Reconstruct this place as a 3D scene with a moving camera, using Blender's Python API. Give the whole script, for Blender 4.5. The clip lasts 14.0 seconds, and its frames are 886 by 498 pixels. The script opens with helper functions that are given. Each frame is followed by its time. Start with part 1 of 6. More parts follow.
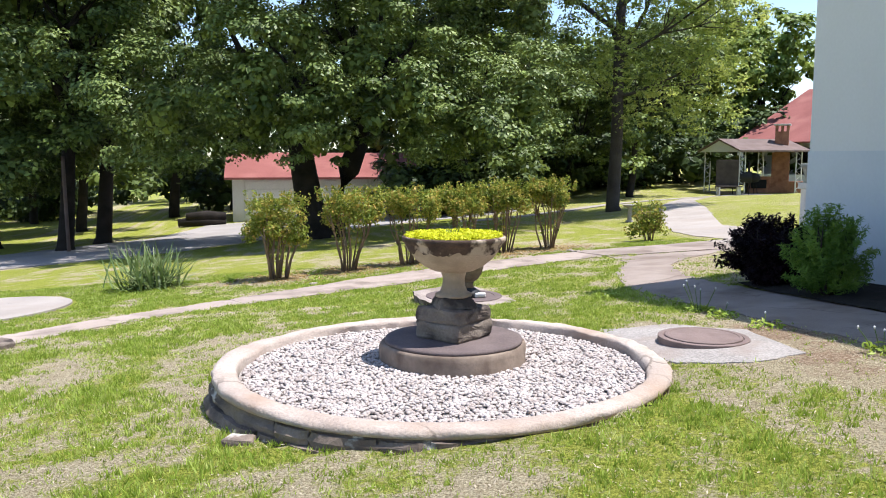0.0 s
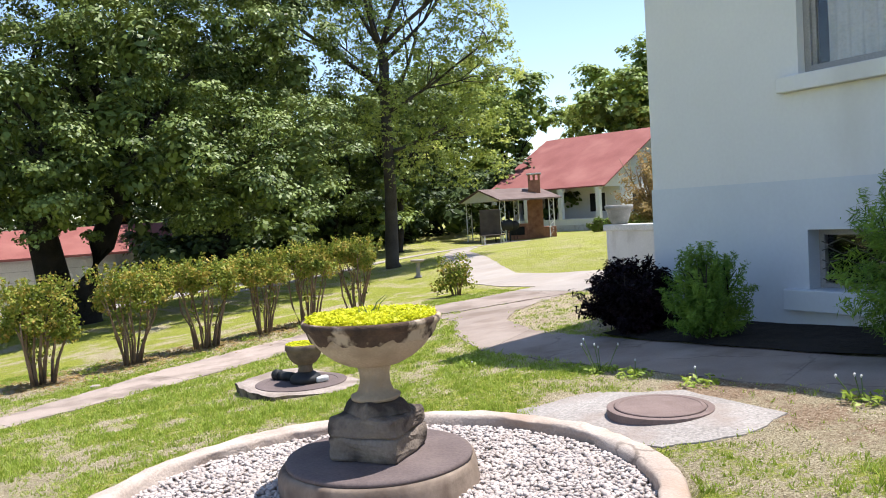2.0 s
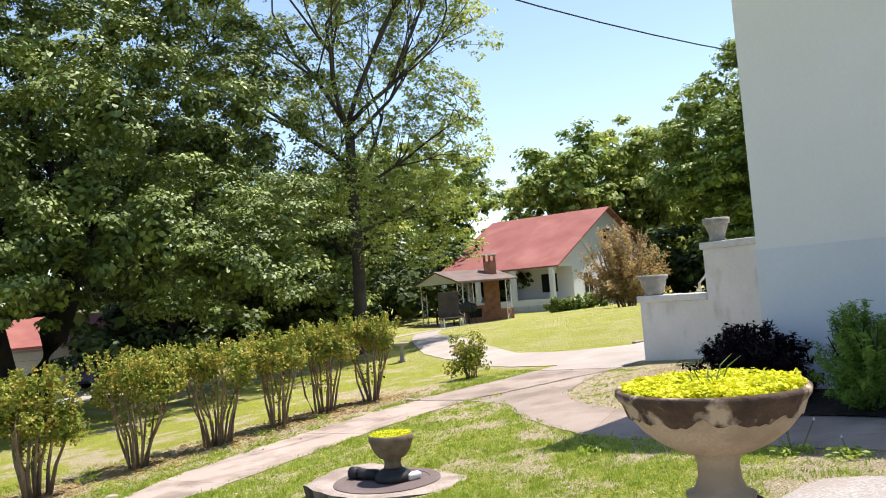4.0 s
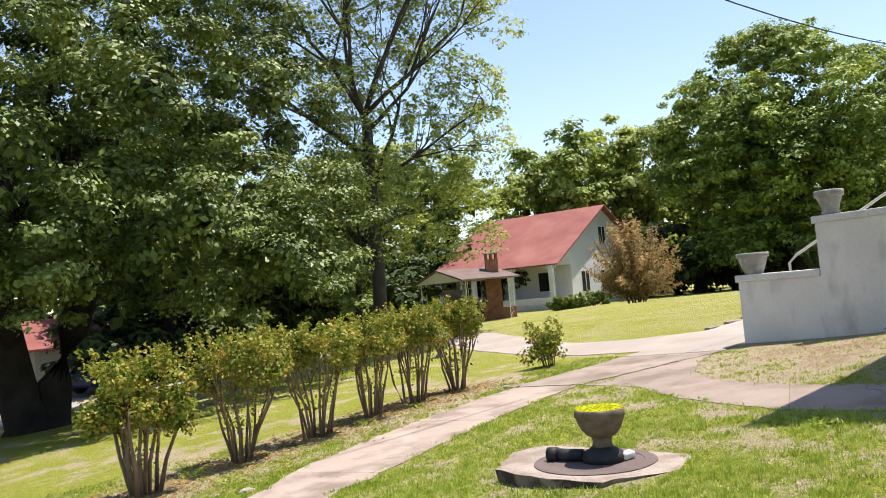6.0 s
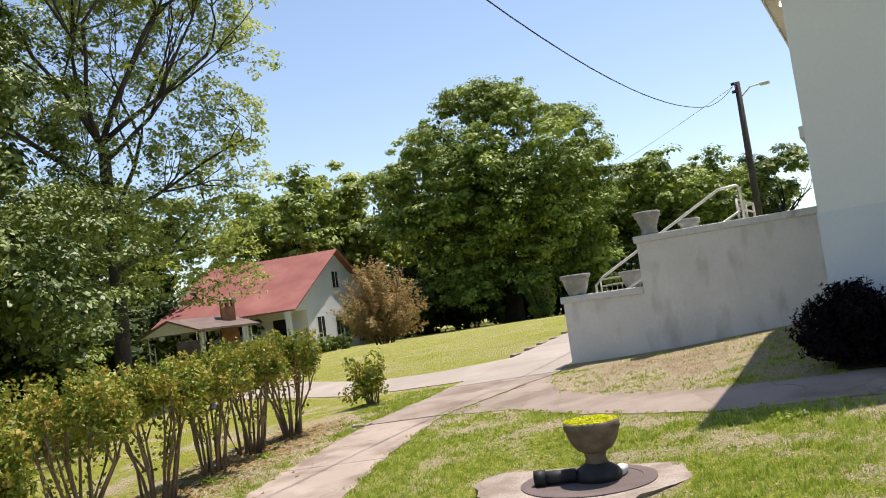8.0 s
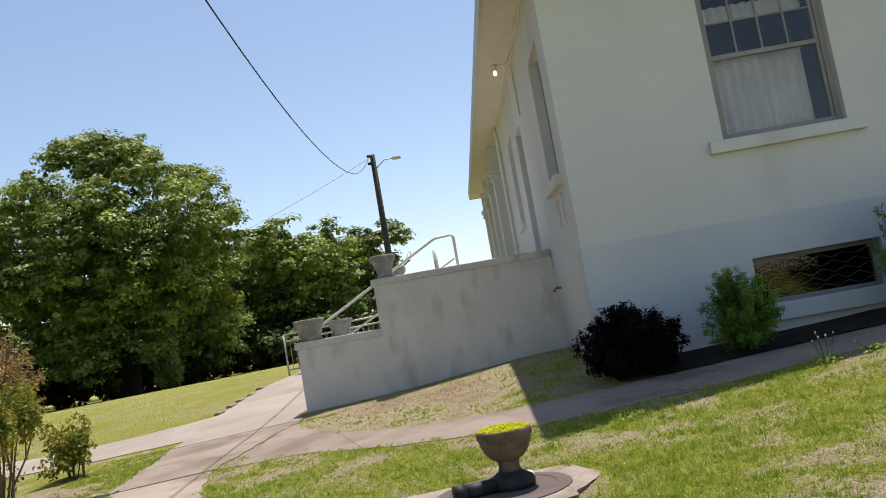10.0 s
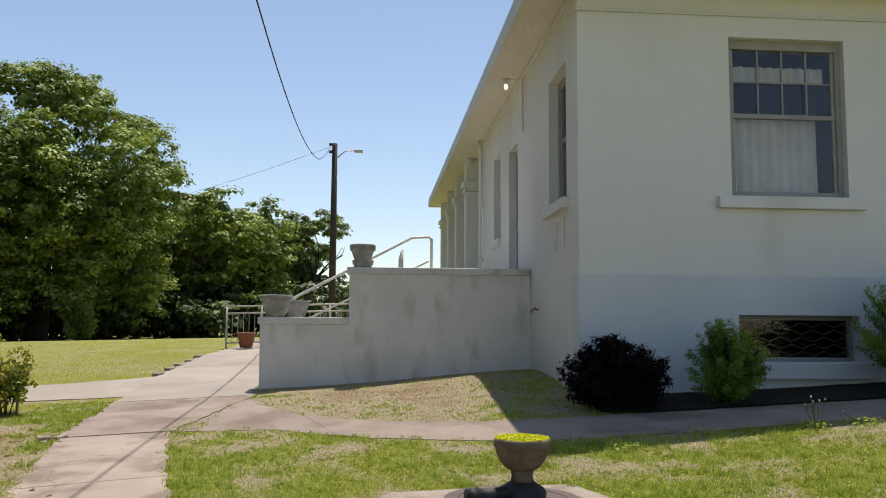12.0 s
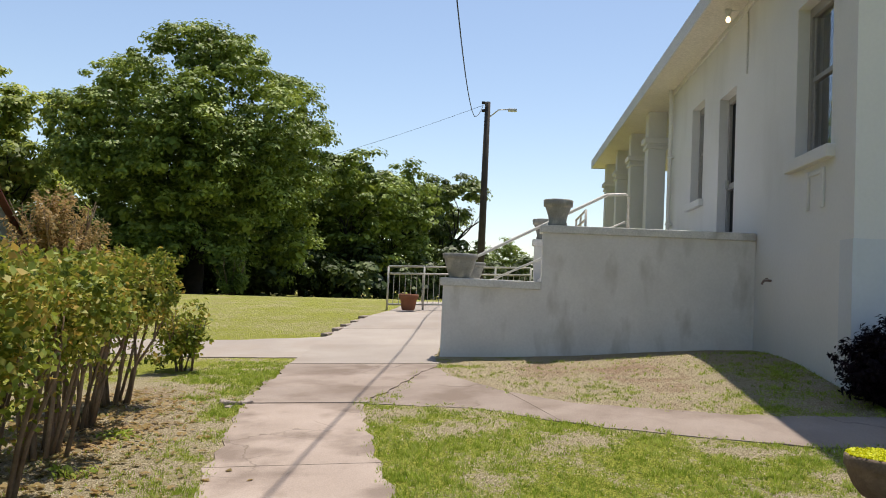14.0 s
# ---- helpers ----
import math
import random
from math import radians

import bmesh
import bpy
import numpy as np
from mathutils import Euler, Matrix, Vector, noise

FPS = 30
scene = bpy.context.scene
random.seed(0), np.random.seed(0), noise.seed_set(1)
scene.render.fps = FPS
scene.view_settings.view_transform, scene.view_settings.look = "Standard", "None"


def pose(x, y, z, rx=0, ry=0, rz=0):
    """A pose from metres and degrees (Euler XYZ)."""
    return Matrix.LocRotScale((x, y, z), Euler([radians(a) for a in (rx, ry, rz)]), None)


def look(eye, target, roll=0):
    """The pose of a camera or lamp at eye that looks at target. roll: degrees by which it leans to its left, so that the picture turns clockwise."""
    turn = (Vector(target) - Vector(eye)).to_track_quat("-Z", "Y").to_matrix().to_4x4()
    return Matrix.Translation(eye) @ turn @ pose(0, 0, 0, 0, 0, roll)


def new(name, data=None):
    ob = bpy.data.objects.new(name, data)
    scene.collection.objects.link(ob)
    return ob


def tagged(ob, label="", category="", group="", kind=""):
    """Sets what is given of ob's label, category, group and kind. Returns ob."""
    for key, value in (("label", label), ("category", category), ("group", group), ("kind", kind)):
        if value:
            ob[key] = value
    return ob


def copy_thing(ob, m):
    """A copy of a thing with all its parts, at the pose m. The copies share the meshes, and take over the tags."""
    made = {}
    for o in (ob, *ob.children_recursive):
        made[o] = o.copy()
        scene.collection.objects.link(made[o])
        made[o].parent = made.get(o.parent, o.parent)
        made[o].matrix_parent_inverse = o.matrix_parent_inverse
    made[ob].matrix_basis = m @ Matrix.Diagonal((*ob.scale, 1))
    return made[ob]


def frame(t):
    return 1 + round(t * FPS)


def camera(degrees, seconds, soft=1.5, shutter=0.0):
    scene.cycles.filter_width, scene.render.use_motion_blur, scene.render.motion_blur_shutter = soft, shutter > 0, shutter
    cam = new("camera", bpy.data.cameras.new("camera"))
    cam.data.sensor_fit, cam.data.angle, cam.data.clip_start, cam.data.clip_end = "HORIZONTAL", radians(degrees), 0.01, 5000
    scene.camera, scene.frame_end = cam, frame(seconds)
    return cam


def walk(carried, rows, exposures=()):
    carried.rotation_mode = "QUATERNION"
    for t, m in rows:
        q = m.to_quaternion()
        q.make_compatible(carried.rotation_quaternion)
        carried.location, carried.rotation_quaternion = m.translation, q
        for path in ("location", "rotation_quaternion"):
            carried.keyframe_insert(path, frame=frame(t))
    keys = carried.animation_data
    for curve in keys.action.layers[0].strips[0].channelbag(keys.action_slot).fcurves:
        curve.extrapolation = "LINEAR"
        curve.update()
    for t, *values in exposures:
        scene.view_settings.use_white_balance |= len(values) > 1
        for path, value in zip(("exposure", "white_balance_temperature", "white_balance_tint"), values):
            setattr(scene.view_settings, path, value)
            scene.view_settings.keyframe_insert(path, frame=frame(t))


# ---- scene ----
cam = camera(57.18, 14.0, 1.0)
PATH = [
    (0, (1.418, 1.293, 1.256), (1.864, 3.23, 1.033), 0.06),
    (0.5, (1.334, 1.699, 1.254), (1.919, 3.6, 1.046), -2.49),
    (1, (1.164, 2.071, 1.257), (1.991, 3.89, 1.173), -3.26),
    (1.5, (1.013, 2.475, 1.252), (2.001, 4.21, 1.142), -3.87),
    (2, (0.945, 3.007, 1.24), (1.961, 4.727, 1.147), -3.43),
    (2.5, (0.714, 3.425, 1.219), (1.764, 5.127, 1.248), -3.53),
    (2.7, (0.628, 3.606, 1.224), (1.704, 5.292, 1.245), -3.32),
    (4.8, (-0.518, 5.67, 1.019), (0.691, 7.256, 1.168), -5.28),
    (5, (-0.695, 5.823, 0.979), (0.516, 7.407, 1.126), -5.24),
    (5.5, (-0.947, 6.326, 0.93), (0.275, 7.904, 1.063), -4.96),
    (6, (-1.057, 6.967, 0.908), (0.207, 8.512, 1.024), -5.16),
    (6.5, (-1.317, 7.467, 0.869), (0.218, 8.742, 1.007), -5.98),
    (7, (-1.434, 8.029, 0.845), (0.155, 9.235, 0.984), -6.54),
    (7.5, (-1.544, 8.643, 0.846), (0.091, 9.783, 1.007), -6.92),
    (8, (-1.655, 9.232, 0.803), (0.081, 10.211, 0.962), -7.83),
    (8.5, (-1.622, 9.894, 0.709), (0.145, 10.769, 1.045), -11.06),
    (9, (-1.729, 10.454, 0.665), (0.154, 11.066, 0.947), -9.3),
    (9.2, (-1.78, 10.72, 0.672), (0.15, 11.17, 0.92), -9.46),
    (11.3, (-2.189, 12.275, 0.739), (-0.205, 12.078, 0.897), -8.32),
    (11.5, (-2.121, 12.334, 0.707), (-0.138, 12.124, 0.863), -7.13),
    (12, (-1.829, 12.503, 0.687), (0.155, 12.338, 0.876), 0.37),
    (12.5, (-1.494, 12.738, 0.66), (0.491, 12.567, 0.839), 1.46),
    (13, (-1.116, 13.074, 0.62), (0.87, 12.893, 0.771), 1.49),
    (13.5, (-0.666, 13.203, 0.664), (1.327, 13.097, 0.788), 1.98),
    (14, (-0.311, 13.445, 0.633), (1.681, 13.595, 0.734), 2.71),
]
walk(cam, [(t, look(eye, target, roll)) for t, eye, target, roll in PATH],
     [(0, 0.77, 6050, 13), (1.5, 0.77, 6150, 13), (2.7, 0.85, 6350, 13), (5, 0.82, 6700, 13.5), (7.5, 0.54, 6850, 13.5), (9.2, 0.31, 6900, 13), (11.5, 0.10, 6900, 12), (14, 0.2, 6850, 12)])


# ---- light ----
SUN_DIR = Vector((1.88, -0.43, 5.6)).normalized()
world = bpy.data.worlds.new("sky")
scene.world = world
world.use_nodes = True
wn = world.node_tree.nodes
sky = wn.new("ShaderNodeTexSky")
sky.sky_type = "NISHITA"
sky.sun_disc = False
sky.sun_elevation = math.asin(SUN_DIR.z)
sky.sun_rotation = math.atan2(SUN_DIR.x, SUN_DIR.y)
sky.air_density, sky.dust_density, sky.ozone_density = 1.0, 0.5, 1.0
wn["Background"].inputs[1].default_value = 0.138
world.node_tree.links.new(sky.outputs[0], wn["Background"].inputs[0])
sun = new("sun", bpy.data.lights.new("sun", "SUN"))
sun.data.energy, sun.data.angle, sun.data.color = 5.0, radians(0.53), (1.0, 0.955, 0.88)
sun.matrix_world = look((0, 0, 40), Vector((0, 0, 40)) - SUN_DIR)

# ---- materials ----


def material(name, a, b, rough=0.85, scale=3.0, fine=40.0, bump=0.15, metal=0.0, stain=None, stain_scale=0.8,
             stain_at=(0.5, 0.62), detail=6.0, vary=0.0, spec=0.3, dist=0.01, cracks=0.0, streak=0.0, grain=0.72):
    """Two colours mixed by a coarse and a fine noise, with a third for stains."""
    m = bpy.data.materials.new(name)
    m.use_nodes = True
    n, l = m.node_tree.nodes, m.node_tree.links
    bsdf = n["Principled BSDF"]
    co = n.new("ShaderNodeTexCoord")
    geo = n.new("ShaderNodeNewGeometry")

    def tex(s, d=detail):
        t = n.new("ShaderNodeTexNoise")
        t.inputs["Scale"].default_value, t.inputs["Detail"].default_value = s, d
        l.new(geo.outputs["Position"], t.inputs["Vector"])
        return t

    def run_down(t):
        """Draws the noise out downwards, as rain does with dirt."""
        mp = n.new("ShaderNodeMapping")
        mp.inputs["Scale"].default_value = (1, 1, streak)
        l.new(geo.outputs["Position"], mp.inputs["Vector"])
        l.new(mp.outputs[0], t.inputs["Vector"])
        return t

    def mix(fac, x, y, kind="MIX"):
        q = n.new("ShaderNodeMix")
        q.data_type, q.blend_type = "RGBA", kind
        for i, v in ((0, fac), (6, x), (7, y)):
            if isinstance(v, (int, float)):
                q.inputs[i].default_value = v
            elif isinstance(v, tuple):
                q.inputs[i].default_value = (*v, 1)
            else:
                l.new(v, q.inputs[i])
        return q.outputs[2]

    def ramp(t, lo, hi):
        r = n.new("ShaderNodeMapRange")
        r.inputs[1].default_value, r.inputs[2].default_value = lo, hi
        l.new(t.outputs["Fac"], r.inputs[0])
        return r.outputs[0]

    coarse, small = tex(scale), tex(fine, 3.0)
    col = mix(ramp(coarse, 0.3, 0.7), a, b)
    col = mix(ramp(small, 0.25, 0.8), col, mix(1.0, col, (grain, grain, grain), "MULTIPLY"))
    if stain:
        blot = tex(stain_scale, 8.0)
        col = mix(ramp(run_down(blot) if streak else blot, *stain_at), col, stain)
    if cracks:
        warp = tex(2.5, 4.0)
        push = n.new("ShaderNodeVectorMath")
        push.operation = "MULTIPLY_ADD"
        push.inputs[1].default_value = (0.5, 0.5, 0.5)
        l.new(warp.outputs["Color"], push.inputs[0])
        l.new(geo.outputs["Position"], push.inputs[2])
        cell = n.new("ShaderNodeTexVoronoi")
        cell.feature = "DISTANCE_TO_EDGE"
        cell.inputs["Scale"].default_value = cracks
        l.new(push.outputs[0], cell.inputs["Vector"])
        thin = n.new("ShaderNodeMapRange")
        thin.inputs[1].default_value, thin.inputs[2].default_value = 0.004, 0.012
        thin.inputs[3].default_value, thin.inputs[4].default_value = 0.65, 0.0
        l.new(cell.outputs["Distance"], thin.inputs[0])
        part_only = n.new("ShaderNodeMath")
        part_only.operation = "MULTIPLY"
        l.new(thin.outputs[0], part_only.inputs[0])
        l.new(ramp(tex(0.9, 2.0), 0.46, 0.56), part_only.inputs[1])
        col = mix(part_only.outputs[0], col, (0.13, 0.10, 0.075))
    if vary:
        r = n.new("ShaderNodeObjectInfo")
        hsv = n.new("ShaderNodeHueSaturation")
        k = n.new("ShaderNodeMapRange")
        k.inputs[3].default_value, k.inputs[4].default_value = 1 - vary, 1 + vary
        l.new(r.outputs["Random"], k.inputs[0])
        l.new(k.outputs[0], hsv.inputs["Value"])
        l.new(col, hsv.inputs["Color"])
        col = hsv.outputs[0]
    l.new(col, bsdf.inputs["Base Color"])
    bsdf.inputs["Roughness"].default_value = rough
    bsdf.inputs["Metallic"].default_value = metal
    bsdf.inputs["Specular IOR Level"].default_value = spec
    if bump:
        bp = n.new("ShaderNodeBump")
        bp.inputs["Strength"].default_value, bp.inputs["Distance"].default_value = bump, dist
        add = n.new("ShaderNodeMath")
        l.new(coarse.outputs["Fac"], add.inputs[0])
        l.new(small.outputs["Fac"], add.inputs[1])
        l.new(add.outputs[0], bp.inputs["Height"])
        l.new(bp.outputs[0], bsdf.inputs["Normal"])
    return m


def leaf_material(name, a, b, c, thru=0.35, patch=0.25, spec=0.22, rough=0.55):
    """Leaves: colour from island to island, some light let through."""
    m = bpy.data.materials.new(name)
    m.use_nodes = True
    n, l = m.node_tree.nodes, m.node_tree.links
    n.remove(n["Principled BSDF"])
    out = n["Material Output"]
    geo = n.new("ShaderNodeNewGeometry")
    ramp = n.new("ShaderNodeValToRGB")
    ramp.color_ramp.elements[0].color, ramp.color_ramp.elements[1].color = (*a, 1), (*c, 1)
    e = ramp.color_ramp.elements.new(0.5)
    e.color = (*b, 1)
    t = n.new("ShaderNodeTexNoise")
    t.inputs["Scale"].default_value = patch
    l.new(geo.outputs["Position"], t.inputs["Vector"])
    add = n.new("ShaderNodeMath")
    add.operation = "MULTIPLY_ADD"
    add.inputs[1].default_value = 0.42
    l.new(geo.outputs["Random Per Island"], add.inputs[0])
    sub = n.new("ShaderNodeMapRange")
    sub.inputs[1].default_value, sub.inputs[2].default_value, sub.inputs[4].default_value = 0.32, 0.68, 0.58
    l.new(t.outputs["Fac"], sub.inputs[0])
    l.new(sub.outputs[0], add.inputs[2])
    l.new(add.outputs[0], ramp.inputs[0])
    d = n.new("ShaderNodeBsdfPrincipled")
    d.inputs["Roughness"].default_value = rough
    d.inputs["Specular IOR Level"].default_value = spec
    tr = n.new("ShaderNodeBsdfTranslucent")
    l.new(ramp.outputs[0], d.inputs["Base Color"])
    br = n.new("ShaderNodeHueSaturation")
    br.inputs["Hue"].default_value, br.inputs["Value"].default_value = 0.485, 1.25
    l.new(ramp.outputs[0], br.inputs["Color"])
    l.new(br.outputs[0], tr.inputs["Color"])
    mx = n.new("ShaderNodeMixShader")
    mx.inputs[0].default_value = thru
    l.new(d.outputs[0], mx.inputs[1])
    l.new(tr.outputs[0], mx.inputs[2])
    l.new(mx.outputs[0], out.inputs[0])
    return m


def glass_material(name, tint=(0.97, 0.97, 0.96)):
    m = bpy.data.materials.new(name)
    m.use_nodes = True
    b = m.node_tree.nodes["Principled BSDF"]
    b.inputs["Base Color"].default_value = (*tint, 1)
    b.inputs["Transmission Weight"].default_value = 1.0
    b.inputs["Roughness"].default_value = 0.02
    b.inputs["IOR"].default_value = 1.45
    return m


M = dict(
    white=material("white_stucco", (0.635, 0.63, 0.615), (0.695, 0.69, 0.675), 0.9, 0.6, 25, 0.05, grain=0.95, stain=(0.54, 0.53, 0.50), stain_scale=0.9, stain_at=(0.54, 0.78), streak=0.4),
    base=material("pale_blue_stucco", (0.53, 0.56, 0.59), (0.60, 0.625, 0.65), 0.9, 0.8, 25, 0.04, grain=0.95, stain=(0.55, 0.56, 0.56), stain_scale=0.9, stain_at=(0.55, 0.75)),
    terrace=material("weathered_white_stucco", (0.62, 0.60, 0.57), (0.72, 0.70, 0.67), 0.92, 1.6, 30, 0.1, grain=0.9, stain=(0.40, 0.375, 0.33), stain_scale=3.0, stain_at=(0.55, 0.78), streak=0.4),
    cap=material("worn_concrete_cap", (0.62, 0.61, 0.58), (0.72, 0.71, 0.68), 0.92, 1.5, 50, 0.3, stain=(0.33, 0.31, 0.28), stain_scale=2.2, stain_at=(0.54, 0.70)),
    trim=material("painted_trim", (0.62, 0.61, 0.58), (0.70, 0.69, 0.66), 0.6, 1.2, 30, 0.08),
    frame=material("grey_window_paint", (0.30, 0.29, 0.28), (0.38, 0.36, 0.34), 0.6, 3, 50, 0.1),
    soffit=material("cream_soffit", (0.70, 0.64, 0.54), (0.76, 0.70, 0.60), 0.7, 1.0, 30, 0.1),
    shingle=material("grey_shingle", (0.16, 0.15, 0.14), (0.24, 0.22, 0.2), 0.9, 4, 60, 0.4),
    walk=material("pinkish_concrete", (0.335, 0.268, 0.222), (0.425, 0.345, 0.292), 0.93, 1.3, 90, 0.35, stain=(0.20, 0.155, 0.125), stain_scale=2.2, stain_at=(0.47, 0.66), vary=0.09, cracks=1.3),
    oldwalk=material("grey_concrete", (0.26, 0.205, 0.168), (0.36, 0.295, 0.25), 0.93, 1.4, 90, 0.35, stain=(0.19, 0.145, 0.115), stain_scale=1.7, stain_at=(0.47, 0.66), vary=0.05, cracks=0.7),
    palewalk=material("pale_concrete", (0.33, 0.285, 0.25), (0.42, 0.37, 0.325), 0.93, 1.0, 90, 0.25, stain=(0.30, 0.25, 0.21), stain_scale=1.2, stain_at=(0.5, 0.75), vary=0.06),
    asphalt=material("bleached_drive", (0.30, 0.27, 0.25), (0.39, 0.355, 0.33), 0.95, 0.4, 60, 0.3),
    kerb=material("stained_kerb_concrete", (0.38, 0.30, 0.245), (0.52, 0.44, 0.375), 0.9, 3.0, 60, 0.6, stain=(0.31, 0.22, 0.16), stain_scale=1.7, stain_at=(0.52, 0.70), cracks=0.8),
    # kerb sides, much darker than the rim concrete
    kerbside=material("dark_rough_concrete", (0.11, 0.083, 0.065), (0.27, 0.21, 0.165), 0.95, 4.0, 60, 0.6, stain=(0.5, 0.46, 0.4), stain_scale=5, stain_at=(0.6, 0.66)),
    urn=material("cast_stone", (0.41, 0.315, 0.22), (0.53, 0.42, 0.31), 0.95, 3.0, 80, 0.4, stain=(0.30, 0.23, 0.16), stain_scale=4.5, stain_at=(0.5, 0.68)),
    lichen=material("dark_lichen_stone", (0.045, 0.03, 0.022), (0.12, 0.075, 0.05), 0.95, 9.0, 80, 0.5, stain=(0.42, 0.33, 0.24), stain_scale=7.0, stain_at=(0.52, 0.60)),
    block=material("grey_brown_block", (0.14, 0.11, 0.09), (0.29, 0.235, 0.185), 0.95, 5.0, 60, 0.8, stain=(0.05, 0.038, 0.032), stain_scale=4.5, stain_at=(0.46, 0.58)),
    disc=material("purple_brown_paving", (0.12, 0.09, 0.085), (0.17, 0.13, 0.12), 0.9, 4.0, 60, 0.3),
    discside=material("brown_drum_concrete", (0.19, 0.14, 0.105), (0.33, 0.255, 0.195), 0.95, 5.0, 40, 0.2, stain=(0.11, 0.075, 0.055), stain_scale=4, stain_at=(0.52, 0.66), streak=0.4),
    rust=material("rusty_iron", (0.165, 0.115, 0.10), (0.235, 0.17, 0.15), 0.85, 6.0, 90, 0.3, spec=0.4),
    darkurn=material("dark_cast_stone", (0.12, 0.088, 0.062), (0.24, 0.18, 0.13), 0.95, 8.0, 80, 0.5),
    black=material("black_painted_foot", (0.015, 0.015, 0.017), (0.04, 0.04, 0.04), 0.6, 8, 80, 0.3),
    pebble=None,
    potgrey=material("grey_planter", (0.25, 0.25, 0.235), (0.37, 0.37, 0.345), 0.9, 6, 60, 0.4, stain=(0.42, 0.40, 0.36), stain_scale=6, stain_at=(0.55, 0.7)),
    terracotta=material("terracotta", (0.22, 0.09, 0.05), (0.30, 0.13, 0.08), 0.9, 5, 60, 0.2),
    rail=material("pale_metal_rail", (0.55, 0.53, 0.48), (0.62, 0.60, 0.55), 0.5, 3, 40, 0.05, metal=0.2),
    padcon=material("pebbly_concrete", (0.35, 0.315, 0.285), (0.45, 0.41, 0.375), 0.95, 2.0, 48, 1.0, grain=0.42, stain=(0.26, 0.215, 0.185), stain_scale=3, stain_at=(0.5, 0.7)),
    slabtop=material("rough_slab_concrete", (0.33, 0.27, 0.23), (0.46, 0.385, 0.33), 0.95, 4.0, 50, 1.0, grain=0.55, stain=(0.22, 0.175, 0.14), stain_scale=3, stain_at=(0.5, 0.66)),
    mulch=material("dark_mulch", (0.010, 0.008, 0.006), (0.030, 0.022, 0.016), 1.0, 8, 50, 0.9, dist=0.03),
    grille=material("old_iron", (0.05, 0.045, 0.04), (0.09, 0.08, 0.07), 0.7, 8, 60, 0.2),
    dirt=material("bare_soil", (0.16, 0.11, 0.075), (0.26, 0.18, 0.12), 1.0, 3, 50, 0.7),
    bark=material("grey_bark", (0.05, 0.04, 0.032), (0.10, 0.083, 0.066), 0.95, 2.0, 24, 0.9, dist=0.04),
    darkbark=material("dark_bark", (0.014, 0.011, 0.009), (0.04, 0.032, 0.026), 0.95, 2.0, 24, 0.9, dist=0.04),
    stem=material("shrub_stem", (0.17, 0.11, 0.07), (0.32, 0.225, 0.15), 0.95, 6, 60, 0.4),
    roofred=material("red_shingle", (0.25, 0.085, 0.072), (0.31, 0.115, 0.098), 0.9, 0.7, 25, 0.3, stain=(0.34, 0.145, 0.12), stain_scale=0.4, stain_at=(0.5, 0.75)),
    cottage=material("cottage_paint", (0.74, 0.75, 0.76), (0.80, 0.80, 0.80), 0.8, 0.7, 30, 0.1),
    brick=material("brick", (0.24, 0.105, 0.065), (0.40, 0.20, 0.12), 0.9, 4, 40, 0.4, vary=0.15),
    garage=material("garage_paint", (0.76, 0.75, 0.72), (0.80, 0.79, 0.76), 0.8, 0.8, 30, 0.1),
    # near-black colour standing in for unlit insides behind windows and openings
    dark=material("unlit_black", (0.012, 0.012, 0.013), (0.02, 0.02, 0.02), 0.9, 2, 20, 0),
    wood=material("pole_wood", (0.05, 0.042, 0.036), (0.085, 0.07, 0.06), 0.95, 3, 60, 0.4),
    greywood=material("brown_shelter_roof", (0.14, 0.098, 0.085), (0.21, 0.155, 0.135), 0.9, 2, 40, 0.3),
    wire=material("black_wire", (0.02, 0.02, 0.02), (0.03, 0.03, 0.03), 0.7, 2, 20, 0),
    curtain=material("sheer_curtain", (0.56, 0.53, 0.48), (0.68, 0.65, 0.60), 0.9, 3, 40, 0.05),
    blue=material("blue_car_paint", (0.02, 0.04, 0.12), (0.03, 0.05, 0.16), 0.3, 2, 20, 0, spec=0.5),
    glass=glass_material("window_glass"),
    maple=leaf_material("maple_leaves", (0.022, 0.043, 0.011), (0.118, 0.165, 0.036), (0.28, 0.34, 0.10), 0.09, 0.5, 0.28, 0.5),
    yellow=leaf_material("yellow_green_leaves", (0.10, 0.145, 0.032), (0.28, 0.35, 0.075), (0.52, 0.55, 0.16), 0.5, 0.7, 0.35),
    big=leaf_material("oak_leaves", (0.045, 0.08, 0.014), (0.185, 0.26, 0.042), (0.37, 0.45, 0.095), 0.25, 0.35, 0.35),
    woods=leaf_material("woods_leaves", (0.02, 0.036, 0.01), (0.10, 0.145, 0.03), (0.29, 0.37, 0.08), 0.2, 0.35, 0.35),
    hedge=leaf_material("hedge_leaves", (0.035, 0.07, 0.010), (0.23, 0.28, 0.036), (0.53, 0.34, 0.085), 0.28, 6.0),
    maroon=leaf_material("maroon_leaves", (0.005, 0.0035, 0.005), (0.010, 0.006, 0.009), (0.022, 0.010, 0.015), 0.06, 2, 0.05),
    juniper=leaf_material("fern_green_leaves", (0.05, 0.11, 0.015), (0.14, 0.25, 0.035), (0.27, 0.40, 0.07), 0.3, 2),
    thatch=leaf_material("dry_grass", (0.27, 0.21, 0.13), (0.45, 0.375, 0.26), (0.62, 0.545, 0.41), 0.2, 3),
    # woods leaves again, darkened so that the colour carries the shade under the trees
    shaded_thicket=leaf_material("shaded_thicket_leaves", (0.012, 0.024, 0.007), (0.05, 0.078, 0.018), (0.12, 0.165, 0.038), 0.12, 0.6),
